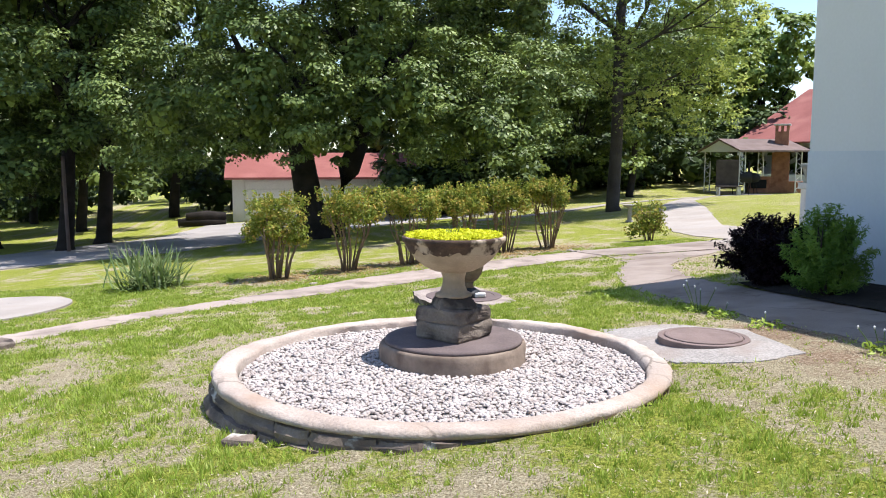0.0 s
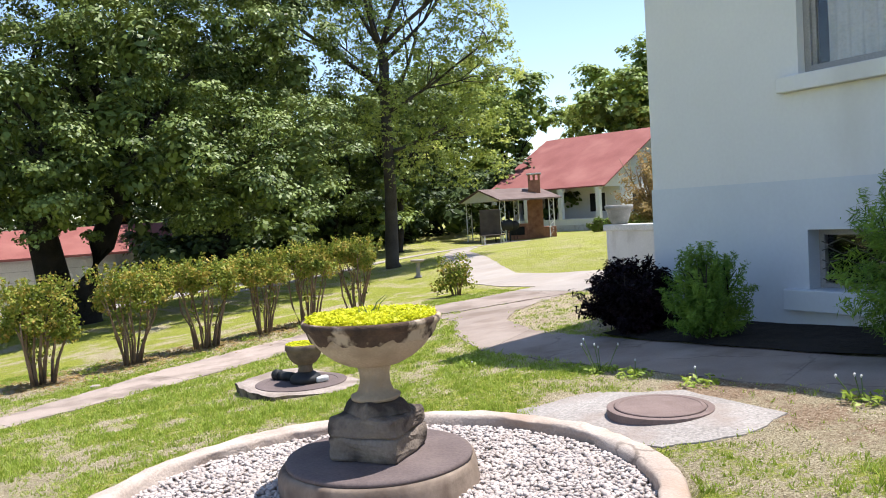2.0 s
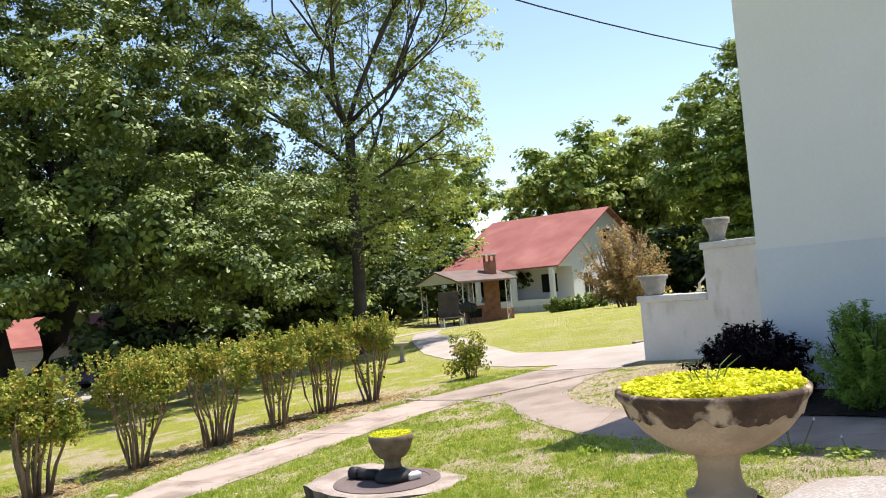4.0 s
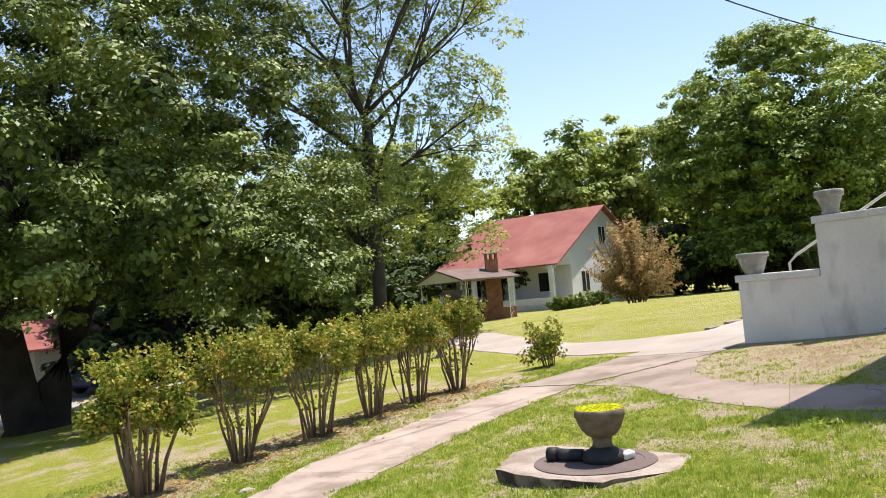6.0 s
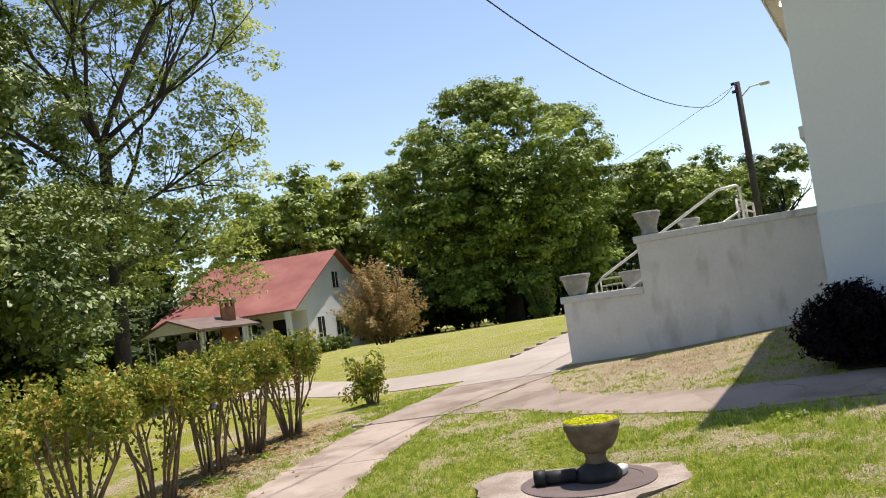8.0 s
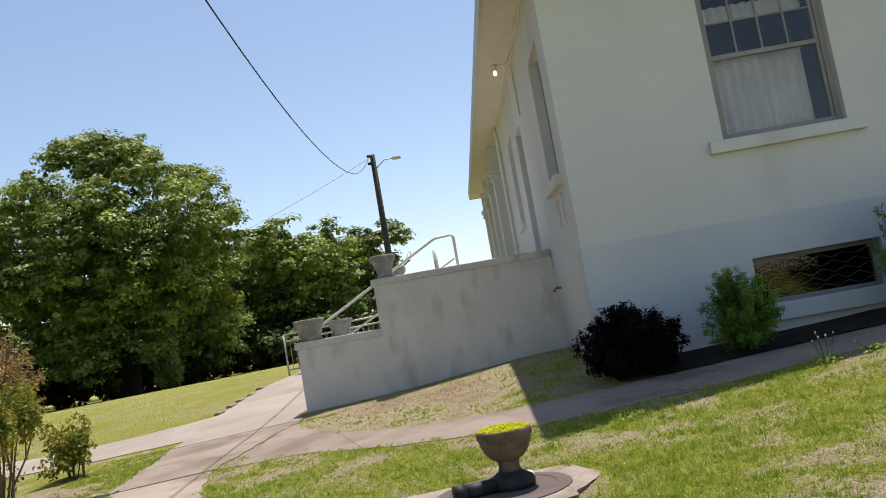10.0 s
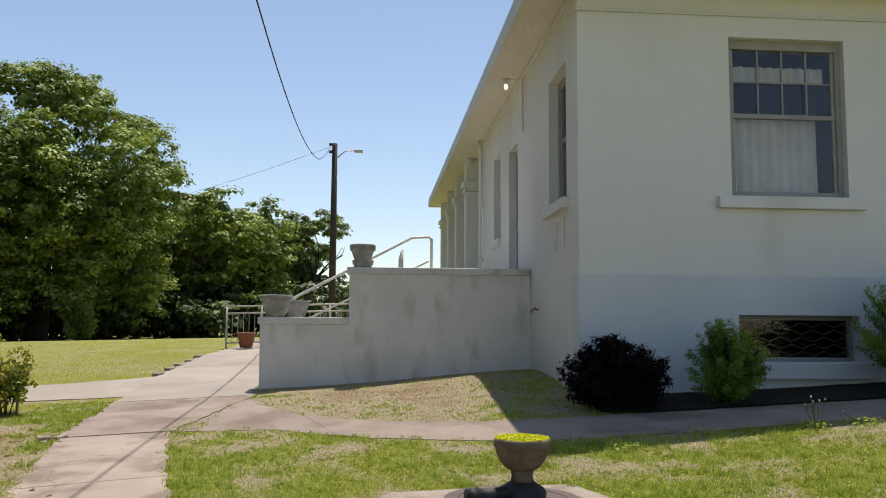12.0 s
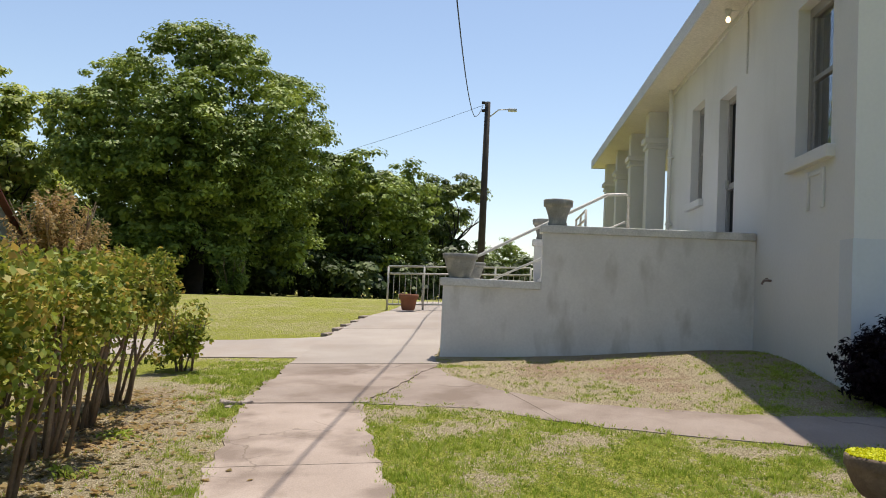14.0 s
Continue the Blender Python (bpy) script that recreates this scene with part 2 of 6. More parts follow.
    russet=leaf_material("russet_leaves", (0.16, 0.14, 0.05), (0.33, 0.235, 0.09), (0.50, 0.36, 0.17), 0.4, 1.0),
    sedum=leaf_material("yellow_sedum", (0.36, 0.40, 0.01), (0.56, 0.58, 0.015), (0.68, 0.68, 0.04), 0.25, 6),
    yucca=leaf_material("yucca_blades", (0.05, 0.085, 0.022), (0.14, 0.20, 0.065), (0.34, 0.38, 0.18), 0.25, 5),
    grass=leaf_material("grass_blades", (0.13, 0.20, 0.016), (0.30, 0.40, 0.052), (0.53, 0.56, 0.18), 0.35, 9.0),
)
M["pebble"] = leaf_material("white_pebbles", (0.32, 0.265, 0.235), (0.43, 0.37, 0.335), (0.53, 0.47, 0.43), 0.0, 8)


def emitter(name, colour, strength):
    m = bpy.data.materials.new(name)
    m.use_nodes = True
    b = m.node_tree.nodes["Principled BSDF"]
    b.inputs["Emission Color"].default_value = (*colour, 1)
    b.inputs["Emission Strength"].default_value = strength
    return m


M["bulb"] = emitter("lit_bulb", (1.0, 0.72, 0.42), 3.0)


def lawn_material():
    """Green patches, straw-coloured thin patches and bare soil, by noise at three sizes."""
    m = bpy.data.materials.new("lawn")
    m.use_nodes = True
    n, l = m.node_tree.nodes, m.node_tree.links
    bsdf = n["Principled BSDF"]
    geo = n.new("ShaderNodeNewGeometry")

    def tex(s, d=5.0, r=0.55):
        t = n.new("ShaderNodeTexNoise")
        t.inputs["Scale"].default_value, t.inputs["Detail"].default_value, t.inputs["Roughness"].default_value = s, d, r
        l.new(geo.outputs["Position"], t.inputs["Vector"])
        return t.outputs["Fac"]

    def rng(v, lo, hi):
        r = n.new("ShaderNodeMapRange")
        r.inputs[1].default_value, r.inputs[2].default_value = lo, hi
        l.new(v, r.inputs[0])
        return r.outputs[0]

    def mix(fac, a, b):
        q = n.new("ShaderNodeMix")
        q.data_type = "RGBA"
        l.new(fac, q.inputs[0])
        for i, v in ((6, a), (7, b)):
            if isinstance(v, tuple):
                q.inputs[i].default_value = (*v, 1)
            else:
                l.new(v, q.inputs[i])
        return q.outputs[2]

    green = mix(rng(tex(48, 5, 0.7), 0.38, 0.62), (0.125, 0.145, 0.015), (0.38, 0.395, 0.072))
    straw = mix(rng(tex(70, 5, 0.7), 0.38, 0.62), (0.22, 0.17, 0.095), (0.56, 0.485, 0.325))
    worn = mix(rng(tex(45, 4), 0.4, 0.6), (0.24, 0.16, 0.10), (0.38, 0.28, 0.19))
    add = n.new("ShaderNodeMath")
    add.operation = "MULTIPLY_ADD"
    add.inputs[1].default_value = 0.9
    l.new(tex(16, 8, 0.8), add.inputs[0])
    low = n.new("ShaderNodeMath")
    low.operation = "MULTIPLY_ADD"
    low.inputs[1].default_value, low.inputs[2].default_value = 0.3, 0.35
    l.new(tex(0.8, 5), low.inputs[0])
    l.new(low.outputs[0], add.inputs[2])
    at = n.new("ShaderNodeAttribute")
    at.attribute_name = "dry"
    add2 = n.new("ShaderNodeMath")
    l.new(add.outputs[0], add2.inputs[0])
    l.new(at.outputs["Fac"], add2.inputs[1])
    col = mix(rng(add2.outputs[0], 0.955, 1.09), green, straw)
    col = mix(rng(add2.outputs[0], 1.27, 1.42), col, worn)
    l.new(col, bsdf.inputs["Base Color"])
    bsdf.inputs["Roughness"].default_value = 1.0
    bsdf.inputs["Specular IOR Level"].default_value = 0.1
    bp = n.new("ShaderNodeBump")
    bp.inputs["Strength"].default_value, bp.inputs["Distance"].default_value = 1.0, 0.05
    l.new(tex(38, 6, 0.7), bp.inputs["Height"])
    l.new(bp.outputs[0], bsdf.inputs["Normal"])
    return m


M["lawn"] = lawn_material()

# ---- building blocks ----


def part(name, bm, mat, parent=None, label="", smooth=False):
    """Links a bmesh as one mesh object under a thing or a part."""
    me = bpy.data.meshes.new(name)
    bm.to_mesh(me)
    bm.free()
    return mesh_part(name, me, mat, parent, label, smooth)


def mesh_part(name, me, mat, parent=None, label="", smooth=False):
    me.materials.append(mat)
    if smooth:
        me.polygons.foreach_set("use_smooth", [True] * len(me.polygons))
    ob = new(name, me)
    if parent:
        ob.parent = parent
    if label:
        ob["label"] = label
    return ob


def thing(name, x, y, z, rz=0.0, label="", category="", group="", kind=""):
    ob = new(name)
    ob.empty_display_size = 0.2
    ob.matrix_basis = pose(x, y, z, 0, 0, rz)
    return tagged(ob, label, category, group, kind)


def box(bm, x0, x1, y0, y1, z0, z1, bevel=0.0, m=None):
    r = bmesh.ops.create_cube(bm, size=1.0)
    bmesh.ops.scale(bm, vec=(x1 - x0, y1 - y0, z1 - z0), verts=r["verts"])
    bmesh.ops.translate(bm, vec=((x0 + x1) / 2, (y0 + y1) / 2, (z0 + z1) / 2), verts=r["verts"])
    if bevel:
        edges = list({e for v in r["verts"] for e in v.link_edges})
        out = bmesh.ops.bevel(bm, geom=edges, offset=bevel, segments=2, affect="EDGES", profile=0.5)
        r["verts"] = list({v for f in out["faces"] for v in f.verts} | {v for v in r["verts"] if v.is_valid})
    if m is not None:
        bmesh.ops.transform(bm, matrix=m, verts=r["verts"])
    return bm


def boxed(*a, **k):
    return box(bmesh.new(), *a, **k)


def lathe(profile, n=40, wobble=0.0, seed=0):
    """A turned shape from (radius, height) pairs."""
    bm = bmesh.new()
    rings = []
    for r, z in profile:
        ring = []
        for i in range(n):
            a = math.tau * i / n
            k = 1 + wobble * noise.noise(Vector((math.cos(a) * 2 + seed, math.sin(a) * 2, z * 5)))
            ring.append(bm.verts.new((r * k * math.cos(a), r * k * math.sin(a), z)))
        rings.append(ring)
    for p, q in zip(rings, rings[1:]):
        for i in range(n):
            bm.faces.new((p[i], p[(i + 1) % n], q[(i + 1) % n], q[i]))
    if profile[0][0] > 1e-4:
        bm.faces.new(list(reversed(rings[0])))
    if profile[-1][0] > 1e-4:
        bm.faces.new(rings[-1])
    return bm


def tube(bm, pts, radii, n=8):
    """A tube along points, with a radius at each."""
    pts = [Vector(p) for p in pts]
    if isinstance(radii, (int, float)):
        radii = [radii] * len(pts)
    rings = []
    for i, p in enumerate(pts):
        d = (pts[min(i + 1, len(pts) - 1)] - pts[max(i - 1, 0)]).normalized()
        side = d.cross(Vector((0, 0, 1)) if abs(d.z) < 0.95 else Vector((1, 0, 0))).normalized()
        up = side.cross(d)
        rings.append([bm.verts.new(p + (side * math.cos(math.tau * k / n) + up * math.sin(math.tau * k / n)) * radii[i]) for k in range(n)])
    for p, q in zip(rings, rings[1:]):
        for k in range(n):
            bm.faces.new((p[k], p[(k + 1) % n], q[(k + 1) % n], q[k]))
    bm.faces.new(list(reversed(rings[0])))
    bm.faces.new(rings[-1])
    return bm


def leaf_mesh(name, centres, outward, size, rng, spread=0.9, long=1.25, rise=0.6):
    """One mesh of folded four-cornered leaves at the centres, facing roughly outward and up."""
    k = len(centres)
    nrm = 0.8 * outward + rng.normal(0, spread * 0.8, (k, 3)) + np.array([0, 0, rise])
    nrm /= np.linalg.norm(nrm, axis=1, keepdims=True)
    t = np.cross(nrm, rng.normal(0, 1, (k, 3)))
    t /= np.linalg.norm(t, axis=1, keepdims=True) + 1e-9
    b = np.cross(nrm, t)
    s = size * rng.uniform(0.6, 1.35, (k, 1))
    fold = nrm * s * 0.18
    v = np.stack([centres - t * s * long / 2, centres + b * s * 0.42 + fold, centres + t * s * long / 2, centres - b * s * 0.42 + fold], 1)
    me = bpy.data.meshes.new(name)
    me.vertices.add(4 * k)
    me.vertices.foreach_set("co", v.reshape(-1).astype(np.float32))
    me.loops.add(4 * k)
    me.loops.foreach_set("vertex_index", np.arange(4 * k, dtype=np.int32))
    me.polygons.add(k)
    me.polygons.foreach_set("loop_start", np.arange(0, 4 * k, 4, dtype=np.int32))
    me.update(calc_edges=True)
    return me


def smooth01(a):
    a = min(1.0, max(0.0, a))
    return a * a * (3 - 2 * a)


def hump(x, y, cx, cy, r):
    return math.exp(-((x - cx) ** 2 + (y - cy) ** 2) / (2 * r * r))


def ground_z(x, y):
    """The lie of the land: falls away from the house, levels out towards the cottage and the woods."""
    xs = x if x < 16 else 16 - 0.2 * (min(x, 60) - 16)
    if xs < -30:
        xs = -30 - 8 * math.tanh((-30 - xs) / 8)
    ys = y if y < 36 else 36 + 6 * math.tanh((y - 36) / 6)
    ys = max(ys, -10)
    h = -0.15 + 0.05 * xs - (0.05 - 0.03 * smooth01((x - 10) / 15)) * ys
    h += 0.10 * hump(x, y, 4.2, 6, 3) - 0.11 * hump(x, y, 4, 11.5, 1.8) + 0.16 * hump(x, y, 9.9, 10.3, 1.3)
    return h + 0.04 * hump(x, y, 6.5, 16.8, 1.5) - 0.4 * hump(x, y, 24, 38, 5)


# ---- ground ----


def dryness(x, y):
    """How thin and straw-coloured the lawn is: patches of three sizes, and the worn places."""
    d = 0.13 * noise.noise((x * 0.55, y * 0.55, 11.0)) + 0.22 * noise.noise((x * 1.5, y * 1.5, 5.0)) + 0.26 * noise.noise((x * 3.6, y * 3.6, 2.0))
    d += 0.34 * hump(x, y, 9.5, 12.2, 1.9) + 0.34 * hump(x, y, 5.55, 6.9, 0.9) + 0.28 * hump(x, y, 6.0, 5.4, 1.1)
    d += 0.16 * hump(x, y, 0.9, 6.3, 0.8) + 0.12 * hump(x, y, 1.2, 8.6, 1.2)
    for i in range(8):
        d += 0.30 * hump(x, y, 1.0 + i * 1.0, 15.45 + i * 0.25, 0.5)
    far = smooth01((x - 10.5) / 2.0)
    return (d + 0.005) * (1 - far) + 0.03 * far


def build_ground():
    def knots(lo, hi, fine_lo, fine_hi, step):
        k = list(np.arange(fine_lo, fine_hi + 1e-6, step))
        s, v = step, fine_hi
        while v < hi:
            s *= 1.25
            v += s
            k.append(v)
        s, v = step, fine_lo
        while v > lo:
            s *= 1.25
            v -= s
            k.insert(0, v)
        return k

    xs, ys = knots(-900, 900, -7, 22, 0.2), knots(-900, 900, 0, 20, 0.2)
    bm = bmesh.new()
    dry = bm.verts.layers.float.new("dry")
    rows = []
    for y in ys:
        row = []
        for x in xs:
            z = ground_z(x, y)
            if -8 < x < 24 and 0 < y < 24:
                z += 0.007 * noise.noise((x * 1.3, y * 1.3, 0)) + 0.003 * noise.noise((x * 5, y * 5, 3))
            if math.hypot(x - 2.67, y - 6.70) < 1.45:
                z = min(z, -0.36)
            v = bm.verts.new((x, y, z))
            v[dry] = dryness(x, y)
            row.append(v)
        rows.append(row)
    for a, b in zip(rows, rows[1:]):
        for i in range(len(xs) - 1):
            bm.faces.new((a[i], a[i + 1], b[i + 1], b[i]))
    tagged(part("ground", bm, M["lawn"], smooth=True), "patchy green and straw-coloured mown lawn on a gentle slope", "lawn", kind="structure")


build_ground()


def strip_slabs(owner, near, far, step, mat, lift, gap=0.012, thick=0.09, seed=0, name="slab"):
    """Paving between two edge lines, cut into slabs with open joints; each slab follows the ground."""
    rng = random.Random(seed)

    def along(line):
        seg = [0.0]
        for p, q in zip(line, line[1:]):
            seg.append(seg[-1] + math.dist(p, q))
        return seg

    total = along(near)[-1]
    count = max(1, round(total / step))

    def at(line, u):
        seg = along(line)
        d = u * seg[-1]
        for i in range(len(line) - 1):
            if d <= seg[i + 1] or i == len(line) - 2:
                w = (d - seg[i]) / max(1e-6, seg[i + 1] - seg[i])
                return Vector((line[i][0] + (line[i + 1][0] - line[i][0]) * w, line[i][1] + (line[i + 1][1] - line[i][1]) * w))

    for i in range(count):
        bm = bmesh.new()
        tilt = rng.uniform(-0.003, 0.003)
        e = gap / total
        grid = []
        rows, cols = 13, 6
        for r in range(rows):
            u = (i + r / (rows - 1)) / count
            u = min(max(u, i / count + e), (i + 1) / count - e)
            a, b = at(near, u), at(far, u)
            row = []
            for c in range(cols):
                p = a.lerp(b, c / (cols - 1))
                if c in (0, cols - 1):
                    p = p + (b - a).normalized() * (0.07 * noise.noise((p.x * 3.4, p.y * 3.4, seed)) + 0.04 * noise.noise((p.x * 9, p.y * 9, seed)))
                row.append(p)
            grid.append(row)
        top = [[bm.verts.new((p.x, p.y, ground_z(p.x, p.y) + lift + tilt)) for p in row] for row in grid]
        low = [[bm.verts.new((p.x, p.y, ground_z(p.x, p.y) + lift - thick)) for p in row] for row in grid]
        for r in range(rows - 1):
            for c in range(cols - 1):
                bm.faces.new((top[r][c], top[r][c + 1], top[r + 1][c + 1], top[r + 1][c]))
        edge = [(0, c) for c in range(cols)] + [(r, cols - 1) for r in range(1, rows)] + [(rows - 1, c) for c in range(cols - 2, -1, -1)] + [(r, 0) for r in range(rows - 2, 0, -1)]
        for (r, c), (r2, c2) in zip(edge, edge[1:] + edge[:1]):
            bm.faces.new((top[r2][c2], top[r][c], low[r][c], low[r2][c2]))
        bmesh.ops.recalc_face_normals(bm, faces=bm.faces)
        part(name, bm, mat, owner)


def paving(label):
    return tagged(new("pavement"), label, "path", kind="structure")


walk_front = paving("old cracked pinkish concrete garden path edged by lawn")
strip_slabs(walk_front, [(-5.5, 6.6), (-2.6, 9.4), (-1.06, 10.75), (-0.14, 11.65), (1.06, 12.5), (2.6, 13.25), (3.6, 13.65), (5.05, 14.15), (7.62, 14.79)],
            [(-6.3, 7.3), (-3.1, 10.4), (-1.5, 11.35), (-0.55, 12.15), (0.7, 13.0), (2.1, 14.0), (3.2, 14.75), (4.7, 15.3), (7.45, 15.88)], 2.4, M["walk"], 0.010, 0.003, seed=1)
walk_cross = paving("grey concrete junction of the garden paths")
strip_slabs(walk_cross, [(7.53, 14.72), (10.35, 14.24)], [(7.35, 15.9), (8.6, 16.0), (10.3, 16.2)], 1.0, M["oldwalk"], 0.017, 0.002, seed=2)
walk_house = paving("grey concrete path along the foot of the house")
strip_slabs(walk_house, [(7.50, 14.82), (7.45, 13.75), (6.85, 12.85), (6.45, 11.95), (6.08, 10.9), (5.85, 9.1), (5.75, 7.1), (5.75, 5.0), (5.75, 0.0), (5.75, -4.0)],
            [(10.3, 14.34), (9.2, 13.92), (8.35, 13.4), (7.68, 12.75), (7.32, 11.8), (7.08, 10.9), (6.95, 9.1), (6.85, 7.1), (6.8, 5.0), (6.8, 0.0), (6.8, -4.0)], 2.2, M["oldwalk"], 0.009, 0.002, seed=3)
walk_terrace = paving("pale pink concrete approach to the terrace steps")
strip_slabs(walk_terrace, [(10.38, 14.24), (11.1, 14.34), (14.5, 14.3), (18.3, 14.3), (24.0, 14.3)], [(10.33, 16.2), (11.2, 16.3), (14.0, 16.35), (18.2, 16.0), (24.0, 15.9)], 1.9, M["palewalk"], 0.016, 0.002, seed=4)
walk_cottage = paving("pale concrete path to the shelter and the cottage")
strip_slabs(walk_cottage, [(13.25, 16.28), (12.75, 17.8), (12.85, 19.6), (15.7, 25.1), (18.3, 30.4), (23.0, 36.4)], [(10.9, 16.2), (10.95, 17.6), (11.3, 19.2), (13.6, 24.6), (16.4, 29.4), (21.6, 36.6)], 2.4, M["palewalk"], 0.010, 0.002, seed=5)
for k in range(5):
    x = 13.6 + 0.6 * k
    y = 16.40 - 0.05 * k
    edging = thing("edging_stone", x, y, ground_z(x, y) + 0.01, -4 + 3 * math.sin(k * 2.3), "low weathered concrete edging stone beside the approach path", "edging stone", "path edging stones")
    part("stone", boxed(-0.29, 0.29, -0.06, 0.06, -0.1, 0.02 + 0.008 * math.sin(k * 1.7), 0.012), M["slabtop"], edging)
far_path = paving("pale path crossing the lawn beyond the trees")
strip_slabs(far_path, [(9.5, 33.0), (16.0, 33.0), (24.0, 36.2)], [(9.5, 34.2), (16.0, 34.2), (24.0, 37.2)], 3.0, M["palewalk"], 0.03, seed=6)
drive = paving("sun-bleached driveway in front of the garage")
strip_slabs(drive, [(-60, 24.0), (-20, 24.5), (-6, 23.0), (-1, 26.0), (3.5, 32.0), (9, 37.0), (14, 38)], [(-60, 29.0), (-20, 30.0), (-7, 31.5), (-3, 37.0), (-1, 45.5), (9, 45.5), (14, 45.5)], 6.0, M["asphalt"], 0.03, seed=7, name="bay")
pad = paving("round pale concrete pad beside the path")
bm = bmesh.new()
ring = [bm.verts.new((-3.0 + 1.7 * math.cos(a), 14.1 + 1.75 * math.sin(a), ground_z(-3.0 + 1.7 * math.cos(a), 14.1 + 1.75 * math.sin(a)) + 0.03)) for a in np.linspace(0, math.tau, 40, endpoint=False)]
bm.faces.new(ring)
low = bmesh.ops.extrude_face_region(bm, geom=list(bm.faces))
bmesh.ops.translate(bm, vec=(0, 0, -0.1), verts=[g for g in low["geom"] if isinstance(g, bmesh.types.BMVert)])
bmesh.ops.recalc_face_normals(bm, faces=bm.faces)
part("slab", bm, M["palewalk"], pad)


def bed_strip():
    """Dark mulch between the house wall and the path."""
    bm = bmesh.new()
    ys = np.arange(-4.0, 10.01, 0.25)
    rows = []
    for y in ys:
        x0 = 6.86 + 0.05 * math.sin(y * 2.3) + 0.08 * noise.noise((y * 1.5, 0, 0)) + (0.9 * max(0, (y - 9.0)) ** 1.5 * 0.3)
        rows.append([bm.verts.new((x, y, ground_z(x, y) + 0.03 + 0.02 * noise.noise((x * 6, y * 6, 2)))) for x in np.linspace(x0, 8.0, 6)])
    for a, b in zip(rows, rows[1:]):
        for i in range(5):
            bm.faces.new((a[i], a[i + 1], b[i + 1], b[i]))
    bmesh.ops.recalc_face_normals(bm, faces=bm.faces)
    tagged(part("planting_bed", bm, M["mulch"], smooth=True), "dark mulch bed along the foot of the house", "garden bed", kind="structure")


bed_strip()

# ---- the house ----
WX, WY, SOFFIT = 8.0, 10.0, 5.05   # west wall plane, north wall plane, underside of the eaves
HX1, HY0 = 27.2, -9.0


def wall_with_holes(name, span, z0, z1, holes, plane, thick, along, mat, label):
    """A wall of blocks round its openings; along 'y' at x=plane, or along 'x' at y=plane, thickness going inwards."""
    cuts = sorted({span[0], span[1], *[h[0] for h in holes], *[h[1] for h in holes]})
    bm = bmesh.new()
    for a, b in zip(cuts, cuts[1:]):
        zs = [(z0, z1)]
        for h in holes:
            if h[0] <= a and b <= h[1]:
                zs = [q for lo, hi in zs for q in ((lo, min(hi, h[2])), (max(lo, h[3]), hi)) if q[1] - q[0] > 1e-4]
        for lo, hi in zs:
            if along == "y":
                box(bm, plane, plane + thick, a, b, lo, hi)
            else:
                box(bm, a, b, plane - thick, plane, lo, hi)
    bmesh.ops.remove_doubles(bm, verts=bm.verts, dist=1e-4)
    return tagged(part(name, bm, mat), label, "wall", kind="structure")


WIN_A = (6.47, 8.02, 2.34, 4.42)
BASE_A = (6.40, 7.98, 0.27, 0.85)
wall_with_holes("wall_west", (HY0, WY), 1.33, SOFFIT + 0.2, [WIN_A], WX, 0.3, "y", M["white"], "white stucco house wall with a sash window")
wall_with_holes("wall_west_base", (HY0, WY + 0.012), -1.0, 1.338, [BASE_A], WX - 0.012, 0.312, "y", M["base"], "pale blue-grey painted stucco base of the house")
WIN_B, DOOR_B, WIN_C = (8.62, 9.70, 2.39, 4.24), (12.3, 13.25, 1.47, 3.98), (14.3, 15.22, 2.45, 4.25)
wall_with_holes("wall_north", (WX + 0.3, 17.1), 1.33, SOFFIT + 0.2, [WIN_B, DOOR_B, WIN_C], WY, 0.3, "x", M["white"], "white stucco house wall with tall windows and a door")
wall_with_holes("wall_north_base", (WX + 0.3, HX1), -1.0, 1.338, [], WY + 0.012, 0.312, "x", M["white"], "white painted stucco base under the north wall")
wall_with_holes("wall_porch", (17.1, HX1), 1.33, SOFFIT + 0.2, [], WY - 2.2, 0.3, "x", M["white"], "white wall at the back of the columned porch")
bm = bmesh.new()
box(bm, 17.1, 17.4, WY - 2.2, WY - 0.3, 1.33, SOFFIT + 0.2)
box(bm, HX1 - 0.3, HX1, HY0, WY - 2.5, -1, SOFFIT + 0.2)
box(bm, WX, HX1, HY0 - 0.3, HY0, -1, SOFFIT + 0.2)
tagged(part("wall_east", bm, M["white"]), "white stucco walls closing the house", "wall", kind="structure")
bm = boxed(17.0, HX1, WY - 2.2, WY - 0.3, 1.2, 1.45)
tagged(part("porch_floor", bm, M["cap"]), "concrete floor of the columned porch", "porch floor", kind="structure")
bm = bmesh.new()
OV = 0.57
box(bm, WX - OV, HX1 + 0.4, HY0 - OV, WY + OV, SOFFIT, SOFFIT + 0.04)
tagged(part("ceiling", bm, M["soffit"]), "cream boarded soffit under the eaves", "soffit", kind="structure")
fascia = thing("fascia", 0, 0, 0, label="white painted fascia board along the eaves", category="trim", kind="structure")
part("board", boxed(WX - OV - 0.03, HX1 + 0.43, WY + OV, WY + OV + 0.03, SOFFIT - 0.03, SOFFIT + 0.24, 0.006), M["trim"], fascia)
part("board", boxed(WX - OV - 0.03, WX - OV, HY0 - OV, WY + OV, SOFFIT - 0.03, SOFFIT + 0.24, 0.006), M["trim"], fascia)
part("board", boxed(HX1 + 0.4, HX1 + 0.43, HY0 - OV, WY + OV, SOFFIT - 0.03, SOFFIT + 0.24, 0.006), M["trim"], fascia)
part("crown_moulding", boxed(WX - 0.03, WX, HY0, WY + 0.03, 4.69, 4.74, 0.008), M["trim"], fascia)
part("crown_moulding", boxed(WX, 17.1, WY, WY + 0.04, SOFFIT - 0.09, SOFFIT - 0.002, 0.01), M["trim"], fascia)
